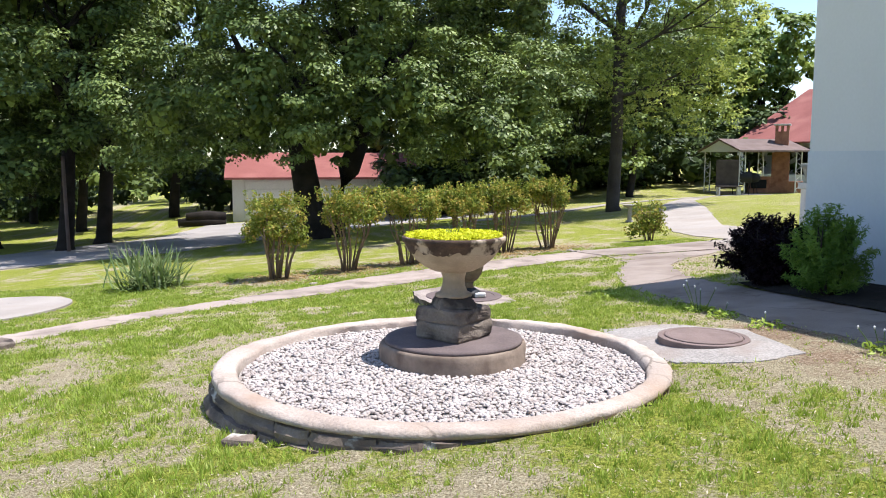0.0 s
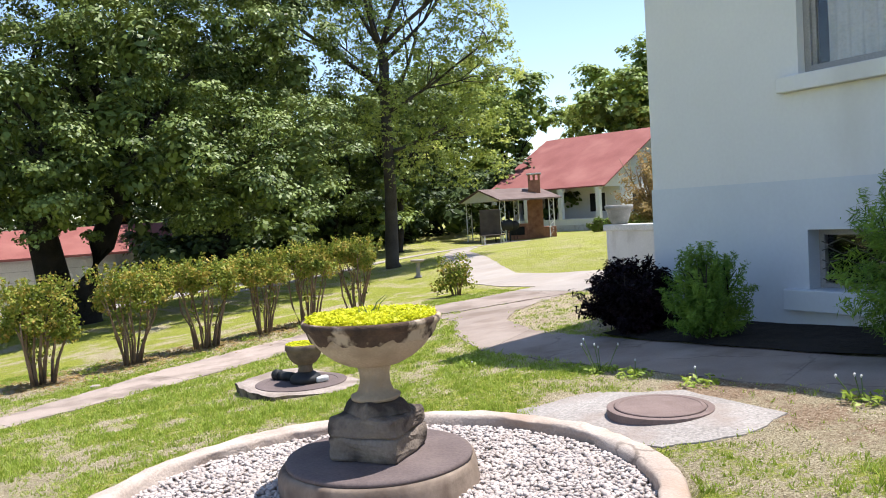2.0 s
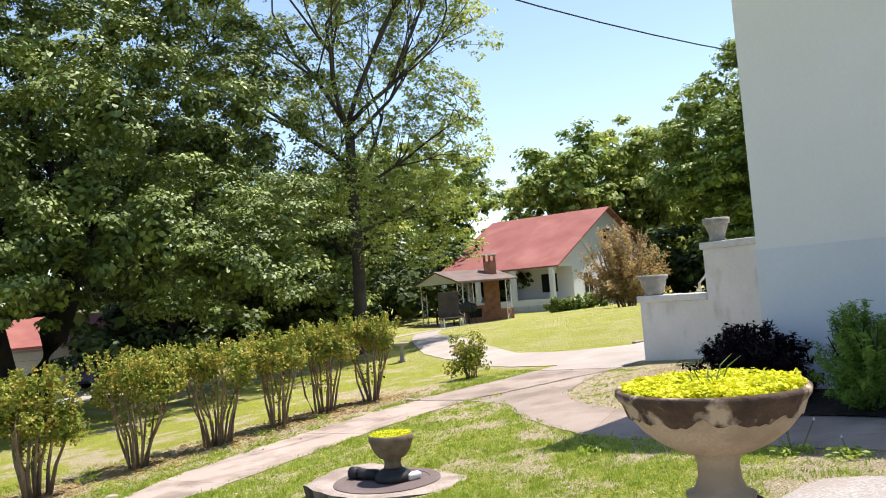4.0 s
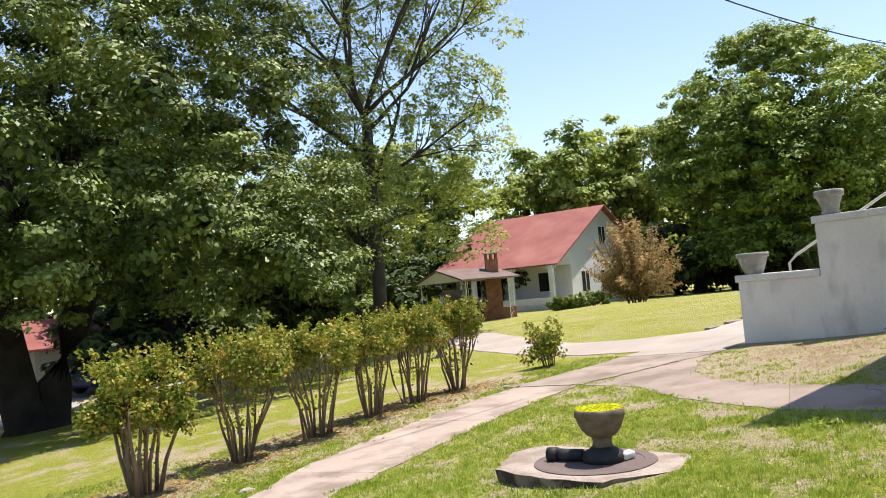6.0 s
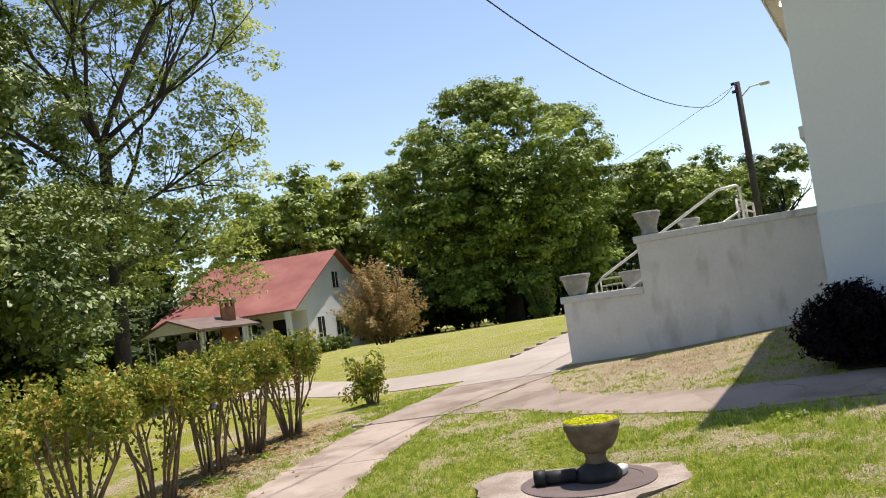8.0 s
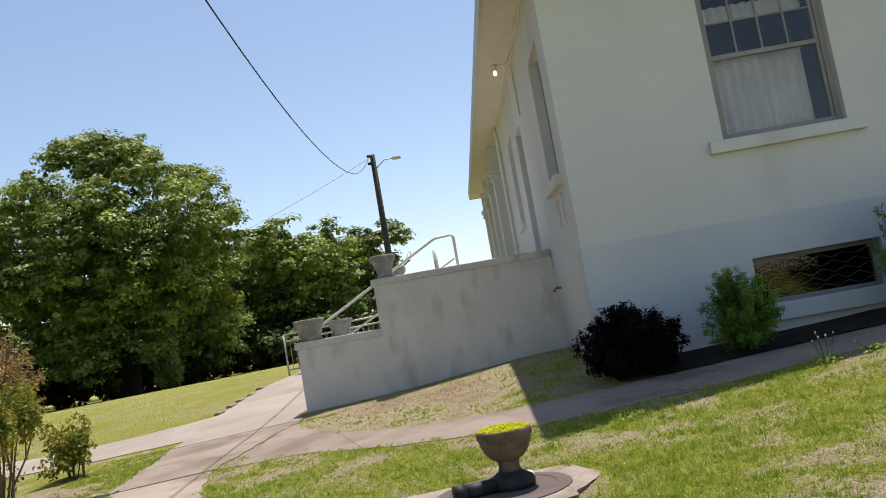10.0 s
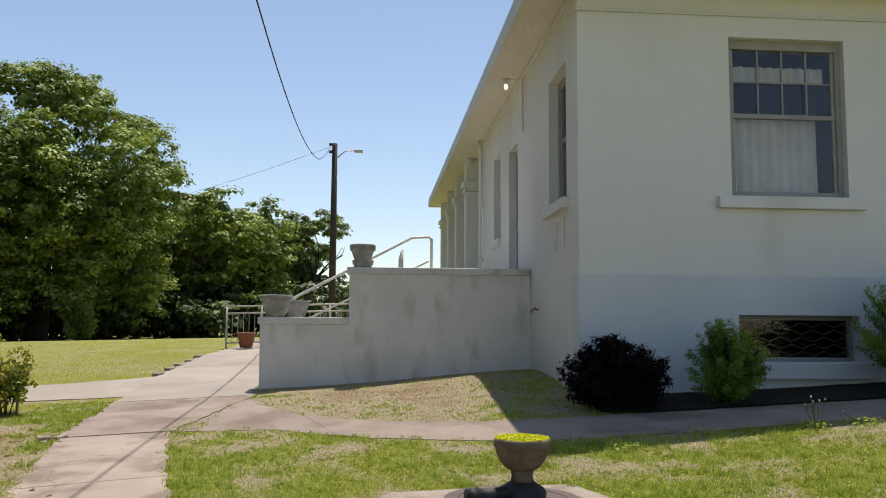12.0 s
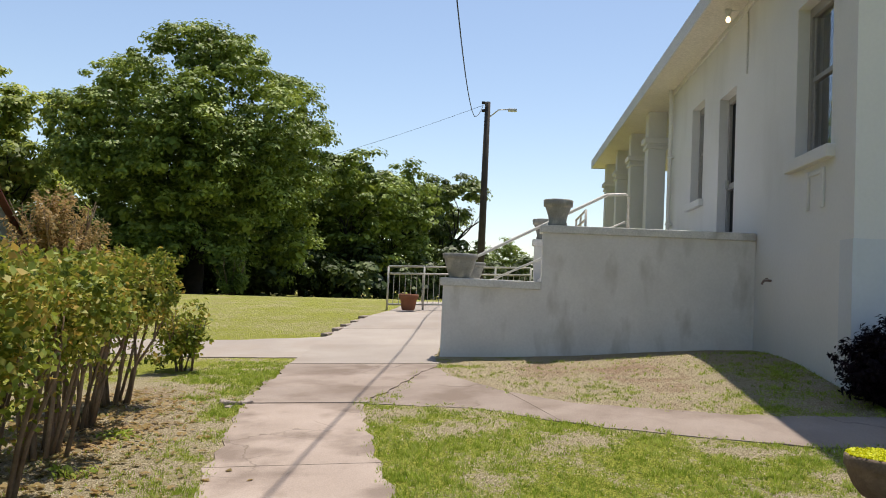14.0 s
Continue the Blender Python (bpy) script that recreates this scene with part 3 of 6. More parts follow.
bm = bmesh.new()
x0, x1, y0, y1, zr = WX - OV - 0.03, HX1 + 0.43, HY0 - OV, WY + OV + 0.03, SOFFIT + 0.24
a = [bm.verts.new(p) for p in ((x0, y0, zr), (x1, y0, zr), (x1, y1, zr), (x0, y1, zr))]
b = [bm.verts.new(p) for p in ((x0 + 8, y0 + 8, zr + 2.6), (x1 - 8, y0 + 8, zr + 2.6), (x1 - 8, y1 - 8, zr + 2.6), (x0 + 8, y1 - 8, zr + 2.6))]
for i in range(4):
    bm.faces.new((a[i], a[(i + 1) % 4], b[(i + 1) % 4], b[i]))
bm.faces.new(b)
tagged(part("roof", bm, M["shingle"]), "low hipped grey shingle roof of the house", "roof", kind="structure")


def sash_window(name, along, plane, hole, inset, rows, cols, curtain, label):
    """A double-hung window in a hole: frame, two sashes with bars, panes, sill; the wall's face is at plane."""
    a0, a1, z0, z1 = hole
    w = tagged(new(name), label, "window", kind="structure")

    def put(nm, s0, s1, d0, d1, lo, hi, mat, parent=w, bev=0.004):
        if along == "y":
            ob = part(nm, boxed(plane + d0, plane + d1, s0, s1, lo, hi, bev), mat, parent)
        else:
            ob = part(nm, boxed(s0, s1, plane - d1, plane - d0, lo, hi, bev), mat, parent)
        return ob

    f = 0.07
    put("window_frame", a0, a0 + f, inset, inset + 0.14, z0, z1, M["frame"])
    put("window_frame", a1 - f, a1, inset, inset + 0.14, z0, z1, M["frame"])
    put("window_frame", a0 + f, a1 - f, inset, inset + 0.14, z1 - 0.12, z1, M["frame"])
    put("window_frame", a0 + f, a1 - f, inset, inset + 0.14, z0, z0 + 0.09, M["frame"])
    mid = z0 + (z1 - z0) * 0.52
    put("meeting_rail", a0 + f, a1 - f, inset + 0.02, inset + 0.09, mid - 0.03, mid + 0.03, M["frame"])
    for s0 in (a0 + f, a1 - f - 0.045):
        put("sash_stile", s0, s0 + 0.045, inset + 0.03, inset + 0.08, z0 + 0.09, z1 - 0.12, M["frame"])
    u0, u1 = a0 + f + 0.045, a1 - f - 0.045
    for c in range(1, cols):
        s = u0 + (u1 - u0) * c / cols
        put("glazing_bar", s - 0.011, s + 0.011, inset + 0.035, inset + 0.065, mid + 0.03, z1 - 0.12, M["frame"], bev=0.0)
    for r in range(1, rows):
        z = mid + 0.03 + (z1 - 0.12 - mid - 0.03) * r / rows
        put("glazing_bar", u0, u1, inset + 0.036, inset + 0.064, z - 0.011, z + 0.011, M["frame"], bev=0.0)
    for lo, hi in ((mid + 0.03, z1 - 0.12), (z0 + 0.09, mid - 0.03)):
        pane = put("pane", u0, u1, inset + 0.05, inset + 0.056, lo, hi, M["glass"], bev=0.0)
        pane.visible_shadow = False
    # a room behind, its lack of light painted as a near-black lining
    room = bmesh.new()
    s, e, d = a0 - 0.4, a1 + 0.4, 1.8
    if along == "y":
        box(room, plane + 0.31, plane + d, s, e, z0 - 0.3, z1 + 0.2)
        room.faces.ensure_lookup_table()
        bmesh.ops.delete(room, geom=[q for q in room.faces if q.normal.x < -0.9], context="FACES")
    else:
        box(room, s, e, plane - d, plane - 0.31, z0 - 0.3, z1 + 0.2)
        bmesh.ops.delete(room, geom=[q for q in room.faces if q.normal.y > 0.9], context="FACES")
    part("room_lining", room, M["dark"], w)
    if curtain:
        for lo, hi, c0, c1 in curtain:
            bm = bmesh.new()
            cols_n = 90
            rows_v = []
            for q in range(4):
                z = lo + (hi - lo) * q / 3
                row = []
                for i in range(cols_n + 1):
                    s = c0 + (c1 - c0) * i / cols_n
                    dd = inset + 0.17 + 0.025 * math.sin(s * 46) + 0.018 * noise.noise((s * 9, z * 1.5, 2))
                    row.append(bm.verts.new((plane + dd, s, z) if along == "y" else (s, plane - dd, z)))
                rows_v.append(row)
            for p, q in zip(rows_v, rows_v[1:]):
                for i in range(cols_n):
                    bm.faces.new((p[i], p[i + 1], q[i + 1], q[i]))
            part("curtain", bm, M["curtain"], w, "sheer off-white curtain", True)
    return w


wa = sash_window("window_1", "y", WX, WIN_A, 0.10, 2, 4, [(2.45, 3.46, 6.72, 7.86), (3.92, 4.12, 6.6, 7.92)], "grey sash window with eight upper panes and a sheer curtain")
part("window_sill", boxed(WX - 0.09, WX + 0.1, 6.28, 8.22, 2.19, 2.345, 0.012), M["white"], wa)
wb = sash_window("window_2", "x", WY, WIN_B, 0.14, 1, 1, [], "tall grey sash window in a deep reveal")
part("window_sill", boxed(8.5, 9.84, WY - 0.1, WY + 0.09, 2.24, 2.385, 0.012), M["white"], wb)
wc = sash_window("window_3", "x", WY, WIN_C, 0.14, 1, 1, [], "tall grey sash window near the door")
part("window_sill", boxed(14.2, 15.35, WY - 0.1, WY + 0.08, 2.33, 2.455, 0.012), M["white"], wc)
# scars of a removed bracket below the corner window
scar = thing("wall_bracket", 9.0, WY, 1.75, label="two painted-over bracket ribs below the corner window", category="bracket")
for dx in (-0.22, 0.22):
    part("rib", boxed(dx - 0.035, dx + 0.035, 0.0, 0.035, -0.02, 0.42, 0.01), M["white"], scar)
part("rib", boxed(-0.22, 0.22, 0.0, 0.02, 0.36, 0.41, 0.008), M["white"], scar)

# basement window with an iron grille
wd = tagged(new("window_4"), "basement window with a wavy iron grille in the painted base", "window", kind="structure")
y0, y1, z0, z1 = BASE_A
xb = WX - 0.012
part("window_sill", boxed(xb - 0.09, xb + 0.12, y0 - 0.2, y1 + 0.24, 0.06, 0.27, 0.012), M["base"], wd)
for s0, s1, lo, hi in ((y0, y0 + 0.06, z0, z1), (y1 - 0.06, y1, z0, z1), (y0 + 0.06, y1 - 0.06, z1 - 0.06, z1), (y0 + 0.06, y1 - 0.06, z0, z0 + 0.05)):
    part("window_frame", boxed(xb + 0.17, xb + 0.23, s0, s1, lo, hi, 0.004), M["frame"], wd)
p = part("pane", boxed(xb + 0.20, xb + 0.206, y0 + 0.06, y1 - 0.06, z0 + 0.05, z1 - 0.06), M["glass"], wd)
p.visible_shadow = False
# the cellar's darkness is painted on its lining too
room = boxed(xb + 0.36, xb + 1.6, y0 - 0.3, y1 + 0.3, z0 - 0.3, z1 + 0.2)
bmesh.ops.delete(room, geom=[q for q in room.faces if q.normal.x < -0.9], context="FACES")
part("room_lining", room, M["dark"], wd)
for k in range(5):
    bm = bmesh.new()
    pts = [(xb + 0.1, y0 + 0.08 + i * 0.071, z0 + 0.1 + k * 0.09 + 0.03 * math.sin(i * math.pi / 2 + k * math.pi)) for i in range(21)]
    tube(bm, pts, 0.006, 5)
    part("grille_bar", bm, M["grille"], wd)

# north door
door = tagged(new("door_1"), "dark-glazed screen door in the north wall above the terrace", "door", kind="structure")
x0, x1, z0, z1 = DOOR_B
for a, b, lo, hi in ((x0, x0 + 0.08, z0, z1), (x1 - 0.08, x1, z0, z1), (x0 + 0.08, x1 - 0.08, z1 - 0.1, z1), (x0 + 0.08, x1 - 0.08, z0, z0 + 0.18), (x0 + 0.08, x1 - 0.08, z0 + 1.0, z0 + 1.1)):
    part("door_frame", boxed(a, b, WY - 0.22, WY - 0.14, lo, hi, 0.004), M["frame"], door)
part("door_panel", boxed(x0 + 0.08, x1 - 0.08, WY - 0.2, WY - 0.19, z0 + 0.18, z1 - 0.1), M["dark"], door)
part("door_handle", boxed(x1 - 0.15, x1 - 0.11, WY - 0.14, WY - 0.09, z0 + 1.02, z0 + 1.16, 0.008), M["rail"], door)

# downpipe, conduit and lamp
pipe = thing("downpipe", 16.85, WY + 0.08, 0, label="white downpipe on the north wall", category="downpipe")
bm = bmesh.new()
tube(bm, [(0, 0.02, SOFFIT), (0, 0, SOFFIT - 0.3), (0, 0, 1.45)], 0.042, 10)
part("pipe", bm, M["white"], pipe, smooth=True)
for z in (2.2, 3.6):
    part("clamp", boxed(-0.06, 0.06, -0.08, 0.05, z, z + 0.04, 0.005), M["white"], pipe)
lamp = thing("wall_lamp", 11.75, WY + 0.30, 4.96, label="bare lit bulb in a bracket under the eaves", category="lamp")
part("socket", lathe([(0.05, 0.0), (0.05, -0.04), (0.035, -0.05), (0.035, -0.11)], 16), M["trim"], lamp, smooth=True)
bm = lathe([(0.014, -0.10), (0.02, -0.115), (0.031, -0.14), (0.034, -0.16), (0.028, -0.182), (0.014, -0.195), (0.001, -0.198)], 16)
part("bulb", bm, M["bulb"], lamp, "glowing warm bulb", True)
bm = bmesh.new()
tube(bm, [(0, 0, -0.02), (-0.02, -0.28, -0.02), (-0.02, -0.285, -0.95)], 0.014, 6)
part("conduit", bm, M["trim"], lamp)
tap = thing("garden_tap", 10.35, WY + 0.03, 0.95, label="small brass garden tap on the house wall", category="tap")
bm = bmesh.new()
tube(bm, [(0, 0, 0), (0, 0.09, 0), (0, 0.12, -0.05)], 0.016, 8)
part("spout", bm, M["rust"], tap)
part("handle", boxed(-0.04, 0.04, 0.05, 0.065, 0.02, 0.035, 0.004), M["rust"], tap)

# porch columns
def porch_column(x):
    c = thing("porch_column", x, WY - 0.02, 1.45, label="square white stucco porch column with a stepped capital", category="column", group="porch columns")
    part("shaft", boxed(-0.21, 0.21, -0.21, 0.21, 0.14, 2.72, 0.015), M["white"], c)
    part("plinth", boxed(-0.31, 0.31, -0.31, 0.31, 0.0, 0.14, 0.012), M["white"], c)
    part("capital", boxed(-0.25, 0.25, -0.25, 0.25, 2.72, 2.8, 0.01), M["white"], c)
    part("capital", boxed(-0.29, 0.29, -0.29, 0.29, 2.86, 2.98, 0.012), M["white"], c)
    part("neck", boxed(-0.23, 0.23, -0.23, 0.23, 2.8, 2.86), M["white"], c)
    part("impost", boxed(-0.21, 0.21, -0.21, 0.21, 2.98, SOFFIT - 1.455, 0.005), M["white"], c)
    return c


first = porch_column(19.1)
for x in (21.7, 24.3, 26.9):
    copy_thing(first, pose(x, WY - 0.02, 1.45))
tagged(part("porch_kerb", boxed(17.1, HX1 + 0.2, WY - 0.295, WY + 0.33, 1.0, 1.448, 0.01), M["cap"]), "concrete edge of the porch", "porch", kind="structure")
tagged(part("porch_foundation", boxed(17.1, HX1 + 0.2, WY + 0.035, WY + 0.30, -0.6, 0.998), M["base"]), "painted foundation under the porch edge", "porch", kind="structure")

# ---- terrace ----
TX, TY0, TYM, TY1 = 11.09, 10.014, 12.91, 14.28
terrace = thing("terrace_wall", 0, 0, 0, label="stepped weathered white stucco wall beside the terrace steps", category="wall", kind="structure")


def parapet(x, mat):
    part("panel", boxed(x, x + 0.28, TY0, TYM, -0.9, 1.50), mat, terrace)
    part("panel", boxed(x + 0.001, x + 0.279, TYM, TY1, -0.9, 0.70), mat, terrace)
    part("coping", boxed(x - 0.04, x + 0.32, TY0, TYM + 0.04, 1.50, 1.61, 0.014), M["cap"], terrace, "chipped concrete coping")
    part("coping", boxed(x - 0.04, x + 0.32, TYM, TY1 + 0.04, 0.70, 0.815, 0.014), M["cap"], terrace, "chipped concrete coping")


parapet(TX, M["terrace"])
parapet(14.15, M["terrace"])
tagged(part("terrace_floor", boxed(TX + 0.28, 14.15, TY0, 11.9, -0.8, 1.45), M["cap"]), "concrete terrace floor before the door", "terrace floor", kind="structure")
tagged(part("terrace_floor_east", boxed(14.43, 17.0, TY0, 11.9, -0.8, 1.45), M["cap"]), "concrete terrace floor beside the porch", "terrace floor", kind="structure")
steps = thing("steps", 0, 0, 0, label="concrete steps rising between two stuccoed walls", category="steps", kind="structure")
n_steps, z_low = 9, -0.2
for i in range(n_steps - 1):
    top = z_low + (1.45 - z_low) * (i + 1) / n_steps
    y_front = TY1 + 0.02 - i * 0.29
    part("tread", boxed(TX + 0.281, 14.149, y_front - 0.30, y_front, top - 0.2, top, 0.012), M["cap"], steps)


def planter(x, y, z, prof, mat, label, name="planter", plant=None):
    p = thing(name, x, y, z, label=label, category="planter")
    part("bowl", lathe(prof, 36, 0.01, x), mat, p, smooth=True)
    part("soil", lathe([(prof[-1][0] * 0.98, prof[-1][1] - 0.012), (0.001, prof[-1][1])], 24), M["dirt"], p)
    return p


low_pot = [(0.14, 0), (0.15, 0.03), (0.19, 0.13), (0.22, 0.25), (0.225, 0.27), (0.25, 0.275), (0.255, 0.34), (0.24, 0.345), (0.215, 0.335), (0.2, 0.30)]
tall_pot = [(0.13, 0), (0.135, 0.04), (0.12, 0.06), (0.135, 0.14), (0.175, 0.25), (0.18, 0.27), (0.205, 0.275), (0.21, 0.36), (0.195, 0.37), (0.175, 0.36), (0.165, 0.33)]
planter(TX + 0.13, 14.06, 0.815, low_pot, M["potgrey"], "wide weathered grey planter on the low terrace wall")
planter(TX + 0.13, 12.71, 1.61, tall_pot, M["potgrey"], "weathered grey stone planter on the upper terrace wall")
planter(14.29, 14.02, 0.815, low_pot, M["potgrey"], "wide grey planter on the far low terrace wall")
planter(14.29, 12.75, 1.61, tall_pot, M["potgrey"], "grey stone planter on the far upper terrace wall")
clay = [(0.13, 0), (0.15, 0.03), (0.19, 0.26), (0.22, 0.27), (0.225, 0.36), (0.205, 0.365), (0.195, 0.33)]
planter(18.0, 15.55, ground_z(18.0, 15.55) + 0.035, clay, M["terracotta"], "terracotta flower pot standing on the concrete path", "flower_pot")

rail = thing("stair_rail", 0, 0, 0, label="pale painted pipe handrail along the terrace steps", category="handrail")
bm = bmesh.new()
tube(bm, [(12.75, 14.25, -0.1), (12.75, 14.25, 0.95), (12.75, 14.1, 1.08), (12.75, 11.85, 2.27), (12.75, 11.55, 2.29), (12.75, 11.5, 2.25), (12.75, 11.5, 1.45)], 0.025, 8)
part("handrail", bm, M["rail"], rail, smooth=True)
bm = bmesh.new()
tube(bm, [(12.75, 14.2, 0.55), (12.75, 11.55, 1.85)], 0.018, 8)
part("middle_rail", bm, M["rail"], rail, smooth=True)


def railing(pts, label, posts=5, bars=True, h=1.02):
    """A ramp railing along a ground line: top and bottom tube, posts and thin balusters."""
    r = thing("railing", 0, 0, 0, label=label, category="railing", group="ramp railings")
    a, b = Vector(pts[0]), Vector(pts[1])
    for z in (h, h - 0.17, 0.14):
        bm = bmesh.new()
        tube(bm, [a + Vector((0, 0, z)), b + Vector((0, 0, z))], 0.022, 8)
        part("rail_tube", bm, M["rail"], r, smooth=True)
    for i in range(posts):
        q = a.lerp(b, i / (posts - 1))
        bm = bmesh.new()
        tube(bm, [q, q + Vector((0, 0, h))], 0.024, 8)
        part("post", bm, M["rail"], r, smooth=True)
    if bars:
        n = int((b - a).length / 0.13)
        for i in range(1, n):
            q = a.lerp(b, i / n)
            bm = bmesh.new()
            tube(bm, [q + Vector((0, 0, 0.14)), q + Vector((0, 0, h - 0.17))], 0.008, 5)
            part("baluster", bm, M["rail"], r)
    return r


gz = ground_z
railing(((18.45, 16.1, gz(18.45, 16.1)), (18.9, 12.8, gz(18.9, 12.8))), "pale metal ramp railing with thin balusters", 5)
railing(((15.0, 11.95, 1.45), (17.0, 11.95, 1.45)), "pale pipe railing along the terrace edge", 3, False, 0.8)
railing(((18.0, 12.2, 0.6), (23.0, 12.2, 1.3)), "pale pipe railing beside the porch ramp", 4, False, 0.9)

# ---- old fountain bed ----
PX, PY, PZ = 2.67, 6.70, -0.13
bed = thing("fountain_bed", PX, PY, PZ, label="round concrete kerb of an old fountain filled with white gravel", category="garden bed")


def kerb_radius(a):
    return 1.44 + 0.035 * noise.noise((math.cos(a) * 1.2, math.sin(a) * 1.2, 7)) + 0.03 * math.cos(2 * a - 0.6)


def ring_mesh(section, n=120, rough=0.0):
    bm = bmesh.new()
    rings = []
    for i in range(n):
        a = math.tau * i / n
        r0 = kerb_radius(a)
        row = []
        for dr, z in section:
            w = rough * (noise.noise((a * 4, dr * 9, z * 14)) + 0.6 * noise.noise((a * 17, dr * 9, z * 20)))
            zz = z if z > -0.3 else ground_z(PX + r0 * math.cos(a), PY + r0 * math.sin(a)) - PZ - 0.08
            row.append(bm.verts.new(((r0 + dr + w) * math.cos(a), (r0 + dr + w) * math.sin(a), zz + 0.4 * w)))
        rings.append(row)
    k = len(section)
    for i in range(n):
        p, q = rings[i], rings[(i + 1) % n]
        for j in range(k - 1):
            bm.faces.new((p[j], q[j], q[j + 1], p[j + 1]))
    bmesh.ops.recalc_face_normals(bm, faces=bm.faces)
    return bm


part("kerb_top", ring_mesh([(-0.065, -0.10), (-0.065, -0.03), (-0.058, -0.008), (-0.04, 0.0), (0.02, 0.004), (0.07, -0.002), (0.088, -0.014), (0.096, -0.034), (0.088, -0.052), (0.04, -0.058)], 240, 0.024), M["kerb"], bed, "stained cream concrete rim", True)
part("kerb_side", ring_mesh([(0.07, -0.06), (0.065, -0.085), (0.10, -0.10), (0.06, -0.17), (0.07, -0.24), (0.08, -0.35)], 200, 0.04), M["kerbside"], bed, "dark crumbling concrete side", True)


def kerb_stone(a0, a1, r0, r1, z0, z1, seed):
    """A flat rough stone bent round the kerb between two angles."""
    bm = bmesh.new()
    n, rows = 7, []
    for i in range(n):
        a = a0 + (a1 - a0) * i / (n - 1)
        k = kerb_radius(a)
        g = ground_z(PX + k * math.cos(a), PY + k * math.sin(a)) - PZ
        end = 0.02 if i in (0, n - 1) else 0.0
        row = []
        for r, z in ((r0, z0), (r1 - end, z0), (r1 - end + 0.006, (z0 + z1) / 2), (r1 - end - 0.012, z1), (r0, z1)):
            w = 0.026 * noise.noise((a * 9 + seed, r * 8, z * 12)) + 0.012 * noise.noise((a * 31, z * 20, seed))
            row.append(bm.verts.new(((k + r + w) * math.cos(a), (k + r + w) * math.sin(a), max(z + 0.4 * w, g - 0.06))))
        rows.append(row)
    for p, q in zip(rows, rows[1:]):
        for j in range(5):
            bm.faces.new((p[j], q[j], q[(j + 1) % 5], p[(j + 1) % 5]))
    bm.faces.new(rows[0])
    bm.faces.new(list(reversed(rows[-1])))
    bmesh.ops.recalc_face_normals(bm, faces=bm.faces)
    return bm


rng_k = random.Random(12)
for z0, z1, out in ((-0.145, -0.068, 0.085), (-0.25, -0.15, 0.115)):
    a = 2.2
    while a < 5.3:
        step = rng_k.uniform(0.16, 0.42)
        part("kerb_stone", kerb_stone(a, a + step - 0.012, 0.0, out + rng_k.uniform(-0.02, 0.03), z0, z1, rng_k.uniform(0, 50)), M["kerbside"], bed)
        a += step
part("bed_floor", lathe([(1.40, -0.079), (0.001, -0.077)], 48), M["padcon"], bed)


def pebbles(count, rmax, rmin, z, seed):
    """White stones lying close together in a ring, in one mesh."""
    rng = np.random.default_rng(seed)
    base = bmesh.new()
    bmesh.ops.create_icosphere(base, subdivisions=1, radius=1.0)
    base.verts.index_update()
    bv = np.array([v.co[:] for v in base.verts])
    bf = np.array([[v.index for v in f.verts] for f in base.faces])
    base.free()
    r = np.sqrt(rng.uniform(rmin ** 2, rmax ** 2, count))
    a = rng.uniform(0, math.tau, count)
    free = np.hypot(r * np.cos(a) - 0.13, r * np.sin(a) - 0.25) > 0.525
    r, a = r[free], a[free]
    count = len(r)
    s = rng.uniform(0.010, 0.021, (count, 1)) * np.stack([rng.uniform(0.9, 1.5, count), rng.uniform(0.7, 1.0, count), rng.uniform(0.45, 0.75, count)], 1)
    t = rng.uniform(0, math.tau, count)
    v = bv[None] * s[:, None] * (1 + rng.normal(0, 0.12, (count, len(bv), 1)))
    tilt = rng.normal(0, 0.35, count)
    x, y, zz = v[..., 0], v[..., 1], v[..., 2]
    x, zz = x * np.cos(tilt)[:, None] - zz * np.sin(tilt)[:, None], x * np.sin(tilt)[:, None] + zz * np.cos(tilt)[:, None]
    x, y = x * np.cos(t)[:, None] - y * np.sin(t)[:, None], x * np.sin(t)[:, None] + y * np.cos(t)[:, None]
    v = np.stack([x + (r * np.cos(a))[:, None], y + (r * np.sin(a))[:, None], zz + z + rng.uniform(0, 0.010, count)[:, None]], -1)
    me = bpy.data.meshes.new("gravel")
    f = (bf[None] + (np.arange(count) * len(bv))[:, None, None]).reshape(-1, 3)
    me.from_pydata(v.reshape(-1, 3).tolist(), [], f.tolist())
    me.update()
    return me


gravel = mesh_part("gravel", pebbles(13500, 1.375, 0.0, -0.072, 3), M["pebble"], smooth=True)
gravel.location = (PX, PY, PZ)
tagged(gravel, "white and pinkish gravel filling the fountain bed", "gravel", kind="stuff")

UX, UY = 2.80, 6.95
drum = thing("fountain_drum", UX, UY, PZ - 0.1, label="low round brown concrete drum with a dark flat top", category="pedestal")
part("drum_side", lathe([(0.53, -0.02), (0.535, 0.03), (0.528, 0.08), (0.53, 0.12), (0.522, 0.15), (0.512, 0.165)], 72, 0.05, 4), M["discside"], drum, smooth=True)
part("drum_top", lathe([(0.50, 0.166), (0.505, 0.172), (0.50, 0.188), (0.47, 0.192), (0.001, 0.192)], 56, 0.015, 9), M["disc"], drum, "dark purple-brown disc", True)
ZD = PZ - 0.1 + 0.192
plinth = thing("stone_block", UX, UY, ZD, 38, label="rough grey-brown square stone block under the urn", category="pedestal")


